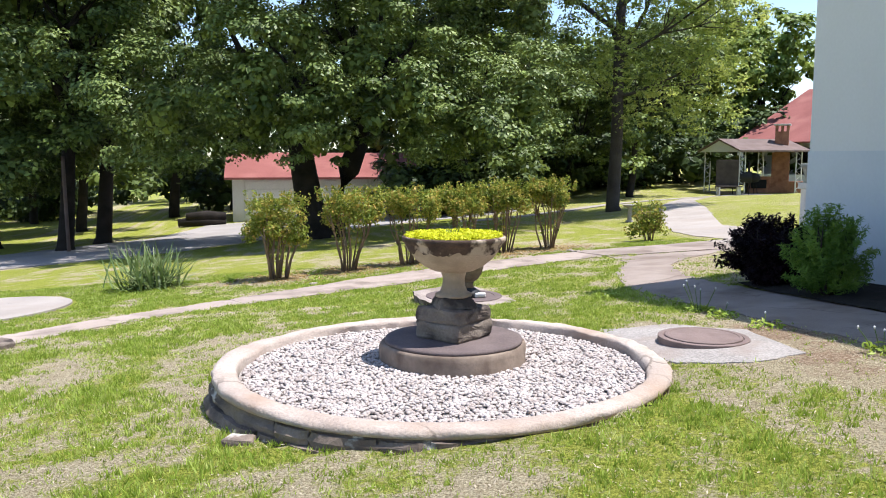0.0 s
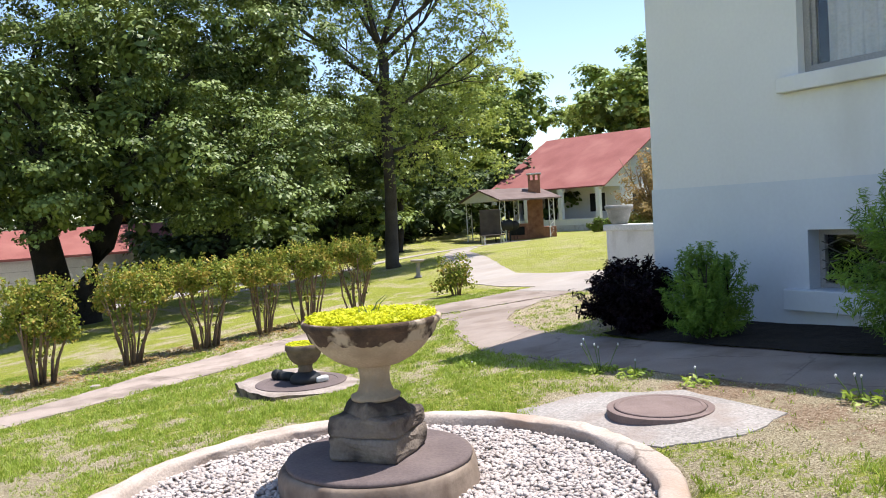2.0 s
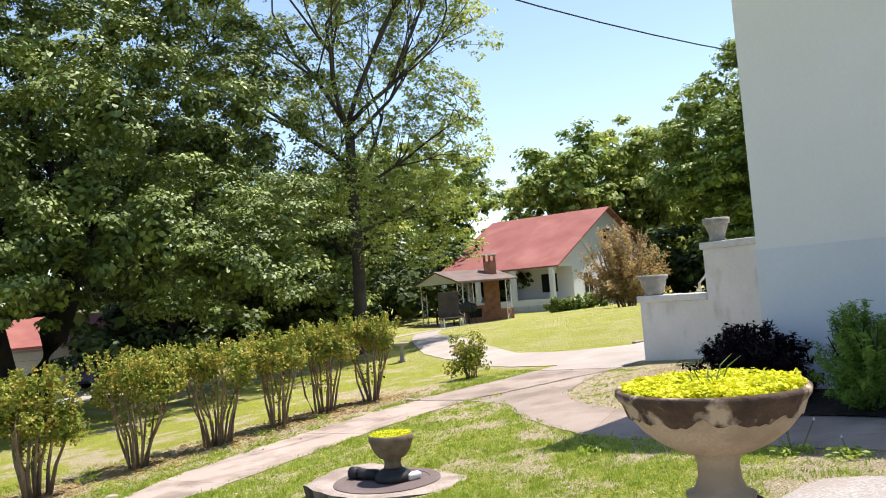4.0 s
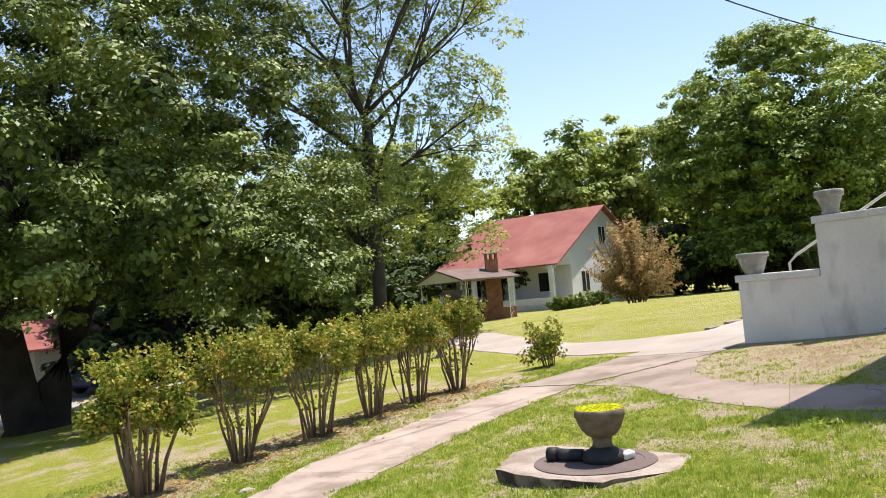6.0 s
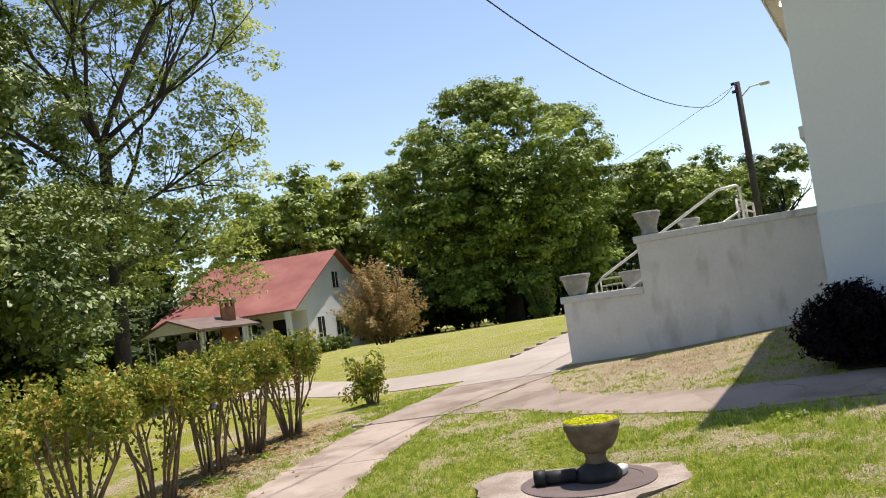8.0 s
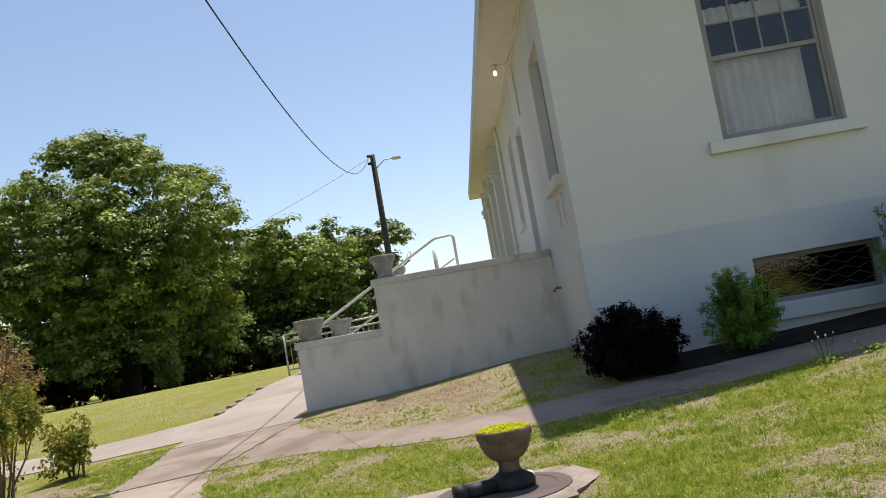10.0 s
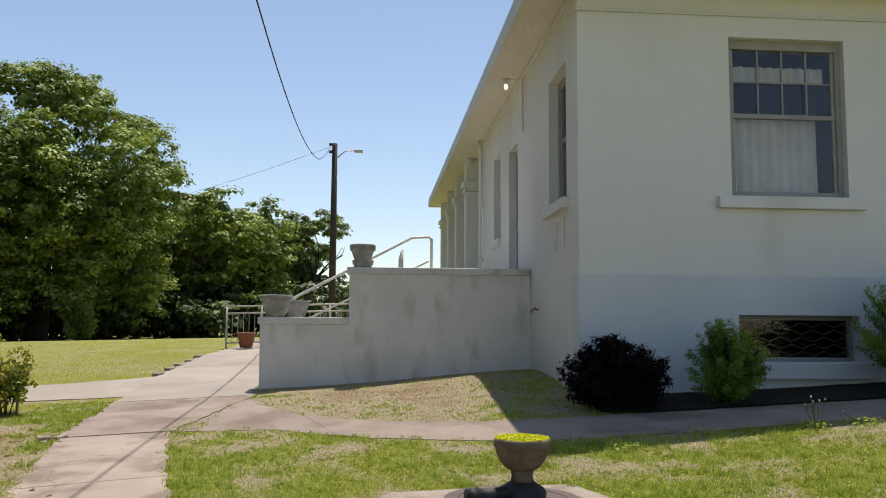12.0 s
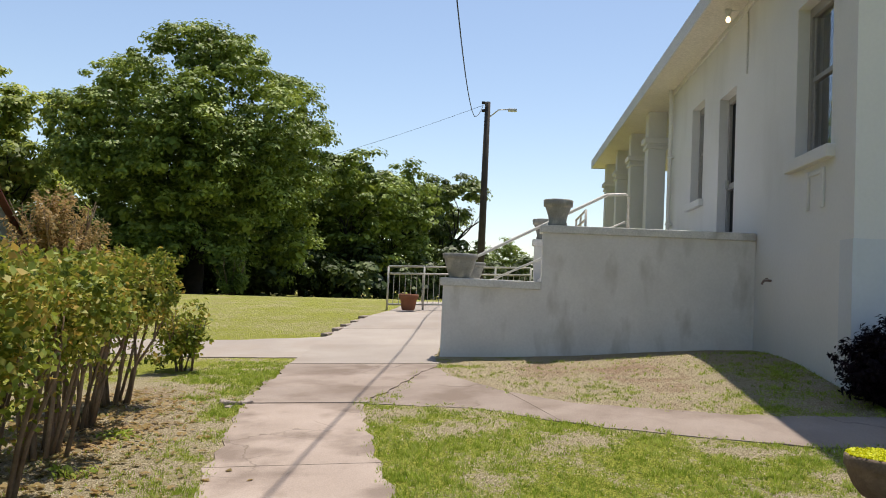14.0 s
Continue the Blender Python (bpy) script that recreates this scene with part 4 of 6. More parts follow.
def rough_block(w, d, h, cuts, amp, seed, taper=0.0):
    bm = boxed(-w / 2, w / 2, -d / 2, d / 2, 0, h, 0.018)
    bmesh.ops.subdivide_edges(bm, edges=list(bm.edges), cuts=cuts, use_grid_fill=True)
    for v in bm.verts:
        k = 1 - taper * v.co.z / h
        v.co.x, v.co.y = v.co.x * k, v.co.y * k
        off = noise.noise_vector(v.co * 9 + Vector((seed, 0, 0))) * amp + noise.noise_vector(v.co * 30 + Vector((seed, 5, 0))) * amp * 0.4
        v.co += Vector((off.x, off.y, off.z if v.co.z > 0.02 else 0))
    return bm


part("lower_course", rough_block(0.40, 0.40, 0.125, 4, 0.024, 1), M["block"], plinth)
ob = part("upper_course", rough_block(0.385, 0.39, 0.10, 4, 0.024, 2), M["block"], plinth)
ob.location.z = 0.122
urn = thing("stone_urn", UX, UY, ZD + 0.218, label="weathered cast-stone pedestal urn planted with yellow-green sedum", category="urn")
part("foot", rough_block(0.30, 0.30, 0.085, 2, 0.008, 5, 0.25), M["block"], urn, "grey stained square foot")
part("stem", lathe([(0.13, 0.08), (0.135, 0.10), (0.10, 0.115), (0.082, 0.165), (0.08, 0.215), (0.092, 0.255), (0.105, 0.268)], 36, 0.01, 1), M["urn"], urn, smooth=True)
part("bowl", lathe([(0.10, 0.262), (0.15, 0.272), (0.215, 0.305), (0.275, 0.352), (0.322, 0.408), (0.35, 0.468)], 56, 0.012, 2), M["urn"], urn, smooth=True)
part("rim", lathe([(0.347, 0.462), (0.358, 0.472), (0.372, 0.492), (0.374, 0.512), (0.362, 0.522), (0.345, 0.514), (0.335, 0.48)], 72, 0.02, 3), M["lichen"], urn, "rim dark with lichen", True)
bm = bmesh.new()
upper, lower = [], []
for i in range(96):
    a = math.tau * i / 96
    drip = 0.415 + 0.035 * noise.noise((math.cos(a) * 3, math.sin(a) * 3, 2)) + 0.025 * noise.noise((math.cos(a) * 11, math.sin(a) * 11, 5))
    r = 0.322 + (drip - 0.408) * 0.028 / 0.06 if drip > 0.408 else 0.322 - (0.408 - drip) * 0.047 / 0.056
    upper.append(bm.verts.new((0.353 * math.cos(a), 0.353 * math.sin(a), 0.470)))
    lower.append(bm.verts.new(((r + 0.008) * math.cos(a), (r + 0.008) * math.sin(a), drip)))
for i in range(96):
    j = (i + 1) % 96
    bm.faces.new((lower[i], lower[j], upper[j], upper[i]))
part("lichen_crust", bm, M["lichen"], urn, "dark lichen crust running down below the rim", True)
part("soil", lathe([(0.33, 0.485), (0.001, 0.50)], 32), M["dirt"], urn)


def sedum(radius, count, h, seed):
    rng = np.random.default_rng(seed)
    r, a = radius * np.sqrt(rng.uniform(0, 1, count)), rng.uniform(0, math.tau, count)
    mound = np.array([0.5 + 0.5 * noise.noise((x * 9, y * 9, seed)) for x, y in zip(r * np.cos(a), r * np.sin(a))])
    c = np.stack([r * np.cos(a), r * np.sin(a), rng.uniform(0, h, count) * (0.4 + mound)], 1)
    return leaf_mesh("sedum", c, np.zeros((count, 3)) + (0, 0, 0.8), 0.016, rng, 0.7, 1.4)


ob = mesh_part("sedum", sedum(0.35, 9000, 0.05, 2), M["sedum"], urn, "bright yellow-green sedum")
ob.location.z = 0.495
bm = bmesh.new()
rng_s = random.Random(4)
for i in range(9):
    a, l = rng_s.uniform(0, 6.28), rng_s.uniform(0.06, 0.15)
    x, y = -0.02 + rng_s.uniform(-0.05, 0.05), rng_s.uniform(-0.05, 0.05)
    tube(bm, [(x, y, 0.5), (x + 0.3 * l * math.cos(a), y + 0.3 * l * math.sin(a), 0.5 + l * 0.7), (x + 0.7 * l * math.cos(a), y + 0.7 * l * math.sin(a), 0.5 + l)], [0.003, 0.003, 0.001], 4)
part("sprig", bm, M["yucca"], urn)

# ---- manhole and its pad ----
LX, LY = 4.72, 6.78
LZ = -0.10
lidpad = thing("manhole_pad", LX, LY, LZ, label="pale pebbly concrete pad round a manhole", category="concrete pad", kind="structure")
bm = bmesh.new()
outline = [(-0.75, 0.55), (-0.35, 1.05), (0.25, 1.0), (0.62, 0.35), (0.42, -0.62), (-0.08, -0.72), (-0.5, -0.5)]
pts = []
for i in range(len(outline)):
    p, q = Vector(outline[i]), Vector(outline[(i + 1) % len(outline)])
    for k in range(5):
        w = p.lerp(q, k / 5)
        pts.append(w + Vector((noise.noise((w.x * 4, w.y * 4, 1)), noise.noise((w.x * 4, w.y * 4, 8)))) * 0.05)
top = [bm.verts.new((p.x, p.y, -0.004 + ground_z(LX + p.x, LY + p.y) - LZ + 0.012)) for p in pts]
mid = bm.verts.new((0, 0, 0.0))
low = [bm.verts.new((p.x * 1.02, p.y * 1.02, ground_z(LX + p.x, LY + p.y) - LZ - 0.08)) for p in pts]
n = len(pts)
for i in range(n):
    bm.faces.new((mid, top[i], top[(i + 1) % n]))
    bm.faces.new((top[i], low[i], low[(i + 1) % n], top[(i + 1) % n]))
bmesh.ops.recalc_face_normals(bm, faces=bm.faces)
part("pad", bm, M["padcon"], lidpad)
lid = thing("manhole_cover", LX, LY, LZ - 0.003, label="rusty round iron manhole cover", category="manhole cover")
part("cover", lathe([(0.287, 0.0), (0.287, 0.015), (0.282, 0.019), (0.262, 0.020), (0.257, 0.016), (0.001, 0.018)], 48), M["rust"], lid)
part("seat_ring", lathe([(0.338, -0.06), (0.338, 0.008), (0.33, 0.011), (0.297, 0.011), (0.292, 0.002)], 48), M["rust"], lid)

# ---- broken slab with the small urn ----
SX, SY = 4.05, 11.5
SZ = -0.545
slab = thing("stone_slab", SX, SY, SZ, label="broken pinkish concrete slab in the lawn with a round inset", category="slab")
outline = [(-0.58, 0.60), (0.0, 0.95), (0.35, 0.85), (0.62, -0.62), (0.15, -0.75), (-0.48, -0.45), (-0.62, 0.05)]
bm = bmesh.new()
pts = []
for i in range(len(outline)):
    p, q = Vector(outline[i]), Vector(outline[(i + 1) % len(outline)])
    for k in range(6):
        w = p.lerp(q, k / 6)
        pts.append(w + Vector((noise.noise((w.x * 5, w.y * 5, 3)), noise.noise((w.x * 5, w.y * 5, 9)))) * 0.075)
top = [bm.verts.new((p.x, p.y, -0.012)) for p in pts]
inner = [bm.verts.new((p.x * 0.93, p.y * 0.93, 0.0)) for p in pts]
low = [bm.verts.new((p.x * 0.97 + 0.01, p.y * 0.97, -0.16)) for p in pts]
n = len(pts)
bm.faces.new(inner)
for i in range(n):
    j = (i + 1) % n
    bm.faces.new((inner[i], top[i], top[j], inner[j]))
    bm.faces.new((top[i], low[i], low[j], top[j]))
bmesh.ops.recalc_face_normals(bm, faces=bm.faces)
body = part("slab_body", bm, M["slabtop"], slab)
body.data.materials.append(M["block"])
for poly in body.data.polygons:
    if abs(poly.normal.z) < 0.5:
        poly.material_index = 1
part("round_inset", lathe([(0.50, 0.001), (0.50, 0.008), (0.47, 0.012), (0.40, 0.012), (0.395, 0.006), (0.001, 0.008)], 48, 0.01), M["disc"], slab, "dark round paving inset")
small = thing("small_urn", SX + 0.03, SY - 0.07, SZ + 0.008, label="small dark stone urn with yellow-green moss on a black foot", category="urn")
part("foot", lathe([(0.17, 0.0), (0.175, 0.035), (0.16, 0.06), (0.11, 0.085), (0.085, 0.10)], 36, 0.02, 4), M["black"], small, "black foot", True)
part("stem", lathe([(0.085, 0.098), (0.075, 0.13), (0.085, 0.165)], 32), M["darkurn"], small, smooth=True)
part("bowl", lathe([(0.080, 0.162), (0.125, 0.182), (0.162, 0.220), (0.187, 0.268), (0.196, 0.298), (0.206, 0.304), (0.205, 0.345), (0.195, 0.355), (0.18, 0.35), (0.17, 0.32)], 44, 0.015, 6), M["darkurn"], small, smooth=True)
part("soil", lathe([(0.178, 0.342), (0.001, 0.347)], 24), M["dirt"], small)
ob = mesh_part("moss", sedum(0.193, 3600, 0.014, 5), M["sedum"], small, "yellow-green moss")
ob.location.z = 0.345
small.scale = (1.0, 1.0, 1.2)
log = thing("black_pipe", SX - 0.12, SY + 0.18, SZ + 0.01, label="short black pipe elbow lying against the urn foot", category="pipe")
bm = bmesh.new()
tube(bm, [(0.05, -0.12, 0.05), (0.0, 0.0, 0.05), (-0.02, 0.10, 0.05)], 0.05, 12)
part("elbow", bm, M["black"], log, smooth=True)
bm = bmesh.new()
tube(bm, [(-0.025, 0.09, 0.05), (-0.05, 0.17, 0.045)], [0.062, 0.062], 12)
part("collar", bm, M["black"], log, smooth=True)
foot_block = thing("white_stone", SX + 0.16, SY - 0.2, SZ + 0.01, label="small whitewashed stone beside the urn foot", category="stone")
part("stone", rough_block(0.16, 0.09, 0.06, 2, 0.012, 8), M["cap"], foot_block)

# ---- plants ----


def stems_mesh(n, base_r, top_r, height, thick, seed, fork=True):
    rng = random.Random(seed)
    made = []
    tips = []
    for i in range(n):
        bm = bmesh.new()
        made.append(bm)
        a = math.tau * i / n + rng.uniform(-0.4, 0.4)
        b, t = base_r * rng.uniform(0.2, 1), top_r * rng.uniform(0.4, 1.0)
        h = height * rng.uniform(0.75, 1.0)
        p0 = Vector((b * math.cos(a), b * math.sin(a), -0.05))
        p3 = Vector((t * math.cos(a + rng.uniform(-0.3, 0.3)), t * math.sin(a), h))
        mid1 = p0.lerp(p3, 0.35) + Vector((rng.uniform(-0.04, 0.04), rng.uniform(-0.04, 0.04), 0.03))
        mid2 = p0.lerp(p3, 0.7) + Vector((rng.uniform(-0.05, 0.05), rng.uniform(-0.05, 0.05), 0.0))
        tube(bm, [p0, mid1, mid2, p3], [thick * rng.uniform(0.8, 1.2), thick * 0.85, thick * 0.65, thick * 0.3], 6)
        tips.append(p3)
        if fork:
            e = mid2 + Vector((rng.uniform(-0.16, 0.16), rng.uniform(-0.16, 0.16), h * 0.28))
            tube(bm, [mid2, mid2.lerp(e, 0.5) + Vector((0.01, 0, 0.02)), e], [thick * 0.6, thick * 0.45, thick * 0.2], 5)
            tips.append(e)
    return made, tips


def shrub(name, x, y, label, seed, h, w, leaf_from, leaves, size, mat, stems=9, thick=0.016, flat=True, low=0.08, category="shrub", group="", knobs=16):
    """Many stems from one root and a clipped, uneven head of small leaves."""
    rng = np.random.default_rng(seed)
    s = thing(name, x, y, ground_z(x, y), rng.uniform(0, 360), label, category, group)
    made, tips = stems_mesh(stems, w * 0.16, w * 0.40, h * 0.86, thick, seed)
    for bm in made:
        part("stem", bm, M["stem"], s, smooth=True)
    lobes = []
    for k in range(knobs):
        a, r = rng.uniform(0, math.tau), w * 0.5 * math.sqrt(rng.uniform(0, 0.75))
        lobes.append((r * math.cos(a), r * math.sin(a), rng.uniform(leaf_from + 0.08, h - 0.10), rng.uniform(0.10, 0.20) * w / 0.9))
    lob = np.array(lobes)
    pick = rng.integers(0, len(lob), leaves)
    d = rng.normal(0, 1, (leaves, 3))
    d /= np.linalg.norm(d, axis=1, keepdims=True)
    rad = lob[pick, 3:4] * rng.uniform(0.45, 1.05, (leaves, 1))
    c = lob[pick, :3] + d * rad
    if flat:
        c[:, 2] = np.where(c[:, 2] > h, h - rng.uniform(-0.04, 0.10, leaves), c[:, 2])
    n2 = int(leaves * low)
    ii = rng.integers(0, len(tips), n2)
    tp = np.array([t[:] for t in tips])[ii] * rng.uniform(0.35, 1, (n2, 1)) + rng.normal(0, 0.04, (n2, 3))
    c, d = np.vstack([c, tp]), np.vstack([d, rng.normal(0, 1, (n2, 3))])
    if flat:
        # upright new shoots above the clipped head
        for k in range(56):
            a, r = rng.uniform(0, math.tau), w * 0.48 * math.sqrt(rng.uniform(0, 1))
            m, up = 24, rng.uniform(0.10, 0.30)
            u = rng.uniform(0, 1, (m, 1))
            q = np.array([r * math.cos(a), r * math.sin(a), h - 0.13]) + u * np.array([0.05 * math.cos(a), 0.05 * math.sin(a), up]) + rng.normal(0, 0.018, (m, 3))
            c, d = np.vstack([c, q]), np.vstack([d, rng.normal(0, 1, (m, 3))])
    mesh_part("foliage", leaf_mesh("foliage", c, d, size, rng), mat, s)
    return s


hedge_spots = [(1.75, 15.6, 1.38, 1.12), (3.05, 16.0, 1.40, 1.15), (4.25, 16.32, 1.36, 1.2), (5.35, 16.66, 1.32, 1.0), (6.25, 16.88, 1.36, 1.1), (7.3, 17.12, 1.34, 1.1)]
for i, (x, y, h, w) in enumerate(hedge_spots):
    shrub("hedge_shrub", x, y, "leggy clipped crape myrtle shrub with bronze new leaves", 20 + i, h, w, h * (0.48 if i == 0 else 0.64), 7000 if i == 0 else 5600, 0.038, M["hedge"], 13, 0.026 if i == 0 else 0.019, low=0.05, group="clipped shrub row")
shrub("hedge_shrub", 9.72, 17.42, "small leafy green shrub standing alone by the path", 40, 0.86, 0.95, 0.10, 1500, 0.05, M["hedge"], 10, 0.014, flat=False, low=0.6)


def bushy(name, x, y, label, seed, h, w, leaves, size, mat, category="shrub", lobes=26, d=None, bark="stem", long=2.6):
    rng = np.random.default_rng(seed)
    s = thing(name, x, y, ground_z(x, y), 0, label, category)
    made, tips = stems_mesh(9, 0.08 * w, 0.42 * w, h * 0.9, 0.015 * max(1, w / 1.5), seed)
    for bm in made:
        part("stem", bm, M[bark], s, smooth=True)
    cs, ds = [], []
    dd = d or w
    for k in range(lobes):
        a, r, t = rng.uniform(0, math.tau), math.sqrt(rng.uniform(0, 1)), rng.uniform(0.12, 0.95)
        wid = math.sin(math.pi * min(0.97, 0.18 + 0.75 * t)) * 0.5
        base = np.array([0, 0, 0.1 * h])
        tip = np.array([wid * w * r * math.cos(a), wid * dd * r * math.sin(a), h * t])
        m = leaves // lobes
        u = rng.uniform(0.35, 1.08, (m, 1))
        c = base + (tip - base) * u + rng.normal(0, 0.032 * w + 0.008, (m, 3)) * (1.3 - 0.8 * u)
        c[:, 2] = np.maximum(c[:, 2], 0.03)
        cs.append(c)
        ds.append(np.repeat((tip - base)[None], m, 0) / (np.linalg.norm(tip - base) + 1e-6))
    mesh_part("foliage", leaf_mesh("foliage", np.vstack(cs), np.vstack(ds), size, rng, 1.0, long), mat, s)
    return s


bushy("maroon_shrub", 7.35, 9.75, "dense dark maroon barberry at the house corner", 50, 0.80, 1.30, 26000, 0.026, M["maroon"], lobes=170, bark="darkbark")
bushy("green_shrub", 7.15, 8.5, "feathery bright green juniper against the house base", 60, 0.95, 0.98, 22000, 0.014, M["juniper"], lobes=110, bark="darkbark", long=4.5)
bushy("green_shrub", 7.05, 6.2, "tall feathery green juniper beside the basement window", 61, 1.5, 1.6, 32000, 0.016, M["juniper"], lobes=130, bark="darkbark", long=4.5)
bushy("green_shrub", 7.1, 3.8, "feathery green juniper against the house base", 62, 1.4, 1.9, 8000, 0.06, M["juniper"], bark="darkbark")
bushy("russet_shrub", 28.7, 29.95, "wide russet-brown crape myrtle on the lawn before the cottage", 63, 3.8, 4.6, 12000, 0.07, M["russet"], lobes=110)
for i in range(7):
    bushy("porch_plant", 30.5 + 0.5 * i, 36.6 - 0.1 * i, "low green plant beside the cottage porch", 64 + i, 0.8, 1.1, 700, 0.12, M["big"], "plant", 12)
bushy("lawn_shrub", 41.0, 27.5, "small pale green bush before the woods", 75, 2.2, 2.4, 2500, 0.13, M["big"])


def yucca(x, y, seed, h):
    rng = random.Random(seed)
    s = thing("yucca", x, y, ground_z(x, y), 0, "spiky grey-green yucca clump in the lawn", "plant")
    bm = bmesh.new()
    for i in range(230):
        a, e = rng.uniform(0, math.tau), rng.uniform(0.15, 1.35)
        l = h * rng.uniform(0.65, 1.05)
        ox, oy = rng.gauss(0, 0.22), rng.gauss(0, 0.18)
        d = Vector((math.cos(a) * math.cos(e), math.sin(a) * math.cos(e), math.sin(e)))
        side = Vector((-math.sin(a), math.cos(a), 0)) * 0.018
        p0 = Vector((ox, oy, 0.0))
        p1 = p0 + d * l * 0.55
        p2 = p0 + d * l + Vector((0, 0, -0.12 * l * math.cos(e)))
        v = [bm.verts.new(q) for q in (p0 - side * 0.7, p0 + side * 0.7, p1 + side, p1 - side, p2)]
        bm.faces.new((v[0], v[1], v[2], v[3]))
        bm.faces.new((v[3], v[2], v[4]))
    part("leaf_tuft", bm, M["yucca"], s)


yucca(-0.35, 15.7, 5, 0.95)

# ---- trees ----


def limbs(bm, p, d, length, radius, depth, rng, tips, spread=0.55, lift=0.12, hull=None):
    """Grows a limb that bends and forks; collects the ends."""
    pts, radii = [p.copy()], [radius]
    steps = 4
    for i in range(steps):
        d = (d + Vector((rng.gauss(0, 0.13), rng.gauss(0, 0.13), lift * 0.5))).normalized()
        if hull and math.hypot(p.x, p.y) > hull(p.z):
            d = (d - 0.7 * Vector((p.x, p.y, 0)).normalized() + Vector((0, 0, 0.15))).normalized()
        p = p + d * (length / steps)
        pts.append(p.copy())
        radii.append(radius * (1 - 0.45 * (i + 1) / steps))
    tube(bm, pts, radii, 8 if depth > 1 else 5)
    tips.append((p.copy(), length))
    if hull and depth <= 2:
        tips += [(pts[2], length), (pts[3], length)]
    if depth <= 0:
        return
    for k in range(3 if depth > 1 else 2):
        a = rng.uniform(0, math.tau)
        side = d.cross(Vector((0, 0, 1)) if abs(d.z) < 0.9 else Vector((1, 0, 0))).normalized()
        side = Matrix.Rotation(a, 3, d) @ side
        nd = (d + side * rng.uniform(spread * 0.6, spread * 1.5)).normalized()
        start = pts[rng.choice((2, 3, 4))]
        limbs(bm, start, nd, length * rng.uniform(0.6, 0.85), radius * rng.uniform(0.42, 0.6), depth - 1, rng, tips, spread, lift, hull)


def crown_mesh(lobes, leaves, size, rng, shell=0.55, per=110, fan=4.2, core=0.1):
    """Leaves in rounded puffs on the skin of the lobes, and larger sparse leaves filling the dark inside."""
    lob = np.array(lobes)
    area = lob[:, 3] ** 2
    k = leaves // per
    pick = rng.choice(len(lob), 5 * k, p=area / area.sum())
    d = rng.normal(0, 1, (5 * k, 3))
    d /= np.linalg.norm(d, axis=1, keepdims=True)
    d[:, 2] = np.where((d[:, 2] < -0.35) & (rng.uniform(0, 1, 5 * k) < 0.6), -d[:, 2], d[:, 2])
    r = lob[pick, 3:4] * (shell + (1.08 - shell) * rng.uniform(0, 1, (5 * k, 1)) ** 0.5)
    c = lob[pick, :3] + d * r * np.array([1, 1, 0.85])
    buried = np.zeros(5 * k, int)
    for q in lob:
        buried += np.linalg.norm(c - q[:3], axis=1) < 0.72 * q[3]
    order = np.argsort(buried, kind="stable")[:k]
    c, d = c[order], d[order]
    e = rng.normal(0, 1, (k * per, 3))
    e /= np.linalg.norm(e, axis=1, keepdims=True)
    e[:, 2] = np.where(rng.uniform(0, 1, k * per) < 0.65, np.abs(e[:, 2]), e[:, 2])
    wide = size * fan * np.repeat(rng.uniform(0.55, 1.35, (k, 1)), per, 0)
    off = e * wide * rng.uniform(0.35, 1.05, (k * per, 1)) * np.array([1.1, 1.1, 0.62])
    cs = np.repeat(c, per, 0) + off
    ds = 0.75 * e + 0.35 * np.repeat(d, per, 0)
    sizes = np.full((len(cs), 1), size)
    m = int(leaves * core)
    if m:
        pk = rng.choice(len(lob), m, p=area / area.sum())
        f = rng.normal(0, 1, (m, 3))
        f /= np.linalg.norm(f, axis=1, keepdims=True)
        inner = lob[pk, :3] + f * lob[pk, 3:4] * 0.42 * rng.uniform(0, 1, (m, 1)) ** 0.5
        cs, ds, sizes = np.vstack([cs, inner]), np.vstack([ds, f]), np.vstack([sizes, np.full((m, 1), size * 1.8)])
    return leaf_mesh("crown", cs, ds, sizes, rng, 0.34, 1.35, 0.5)


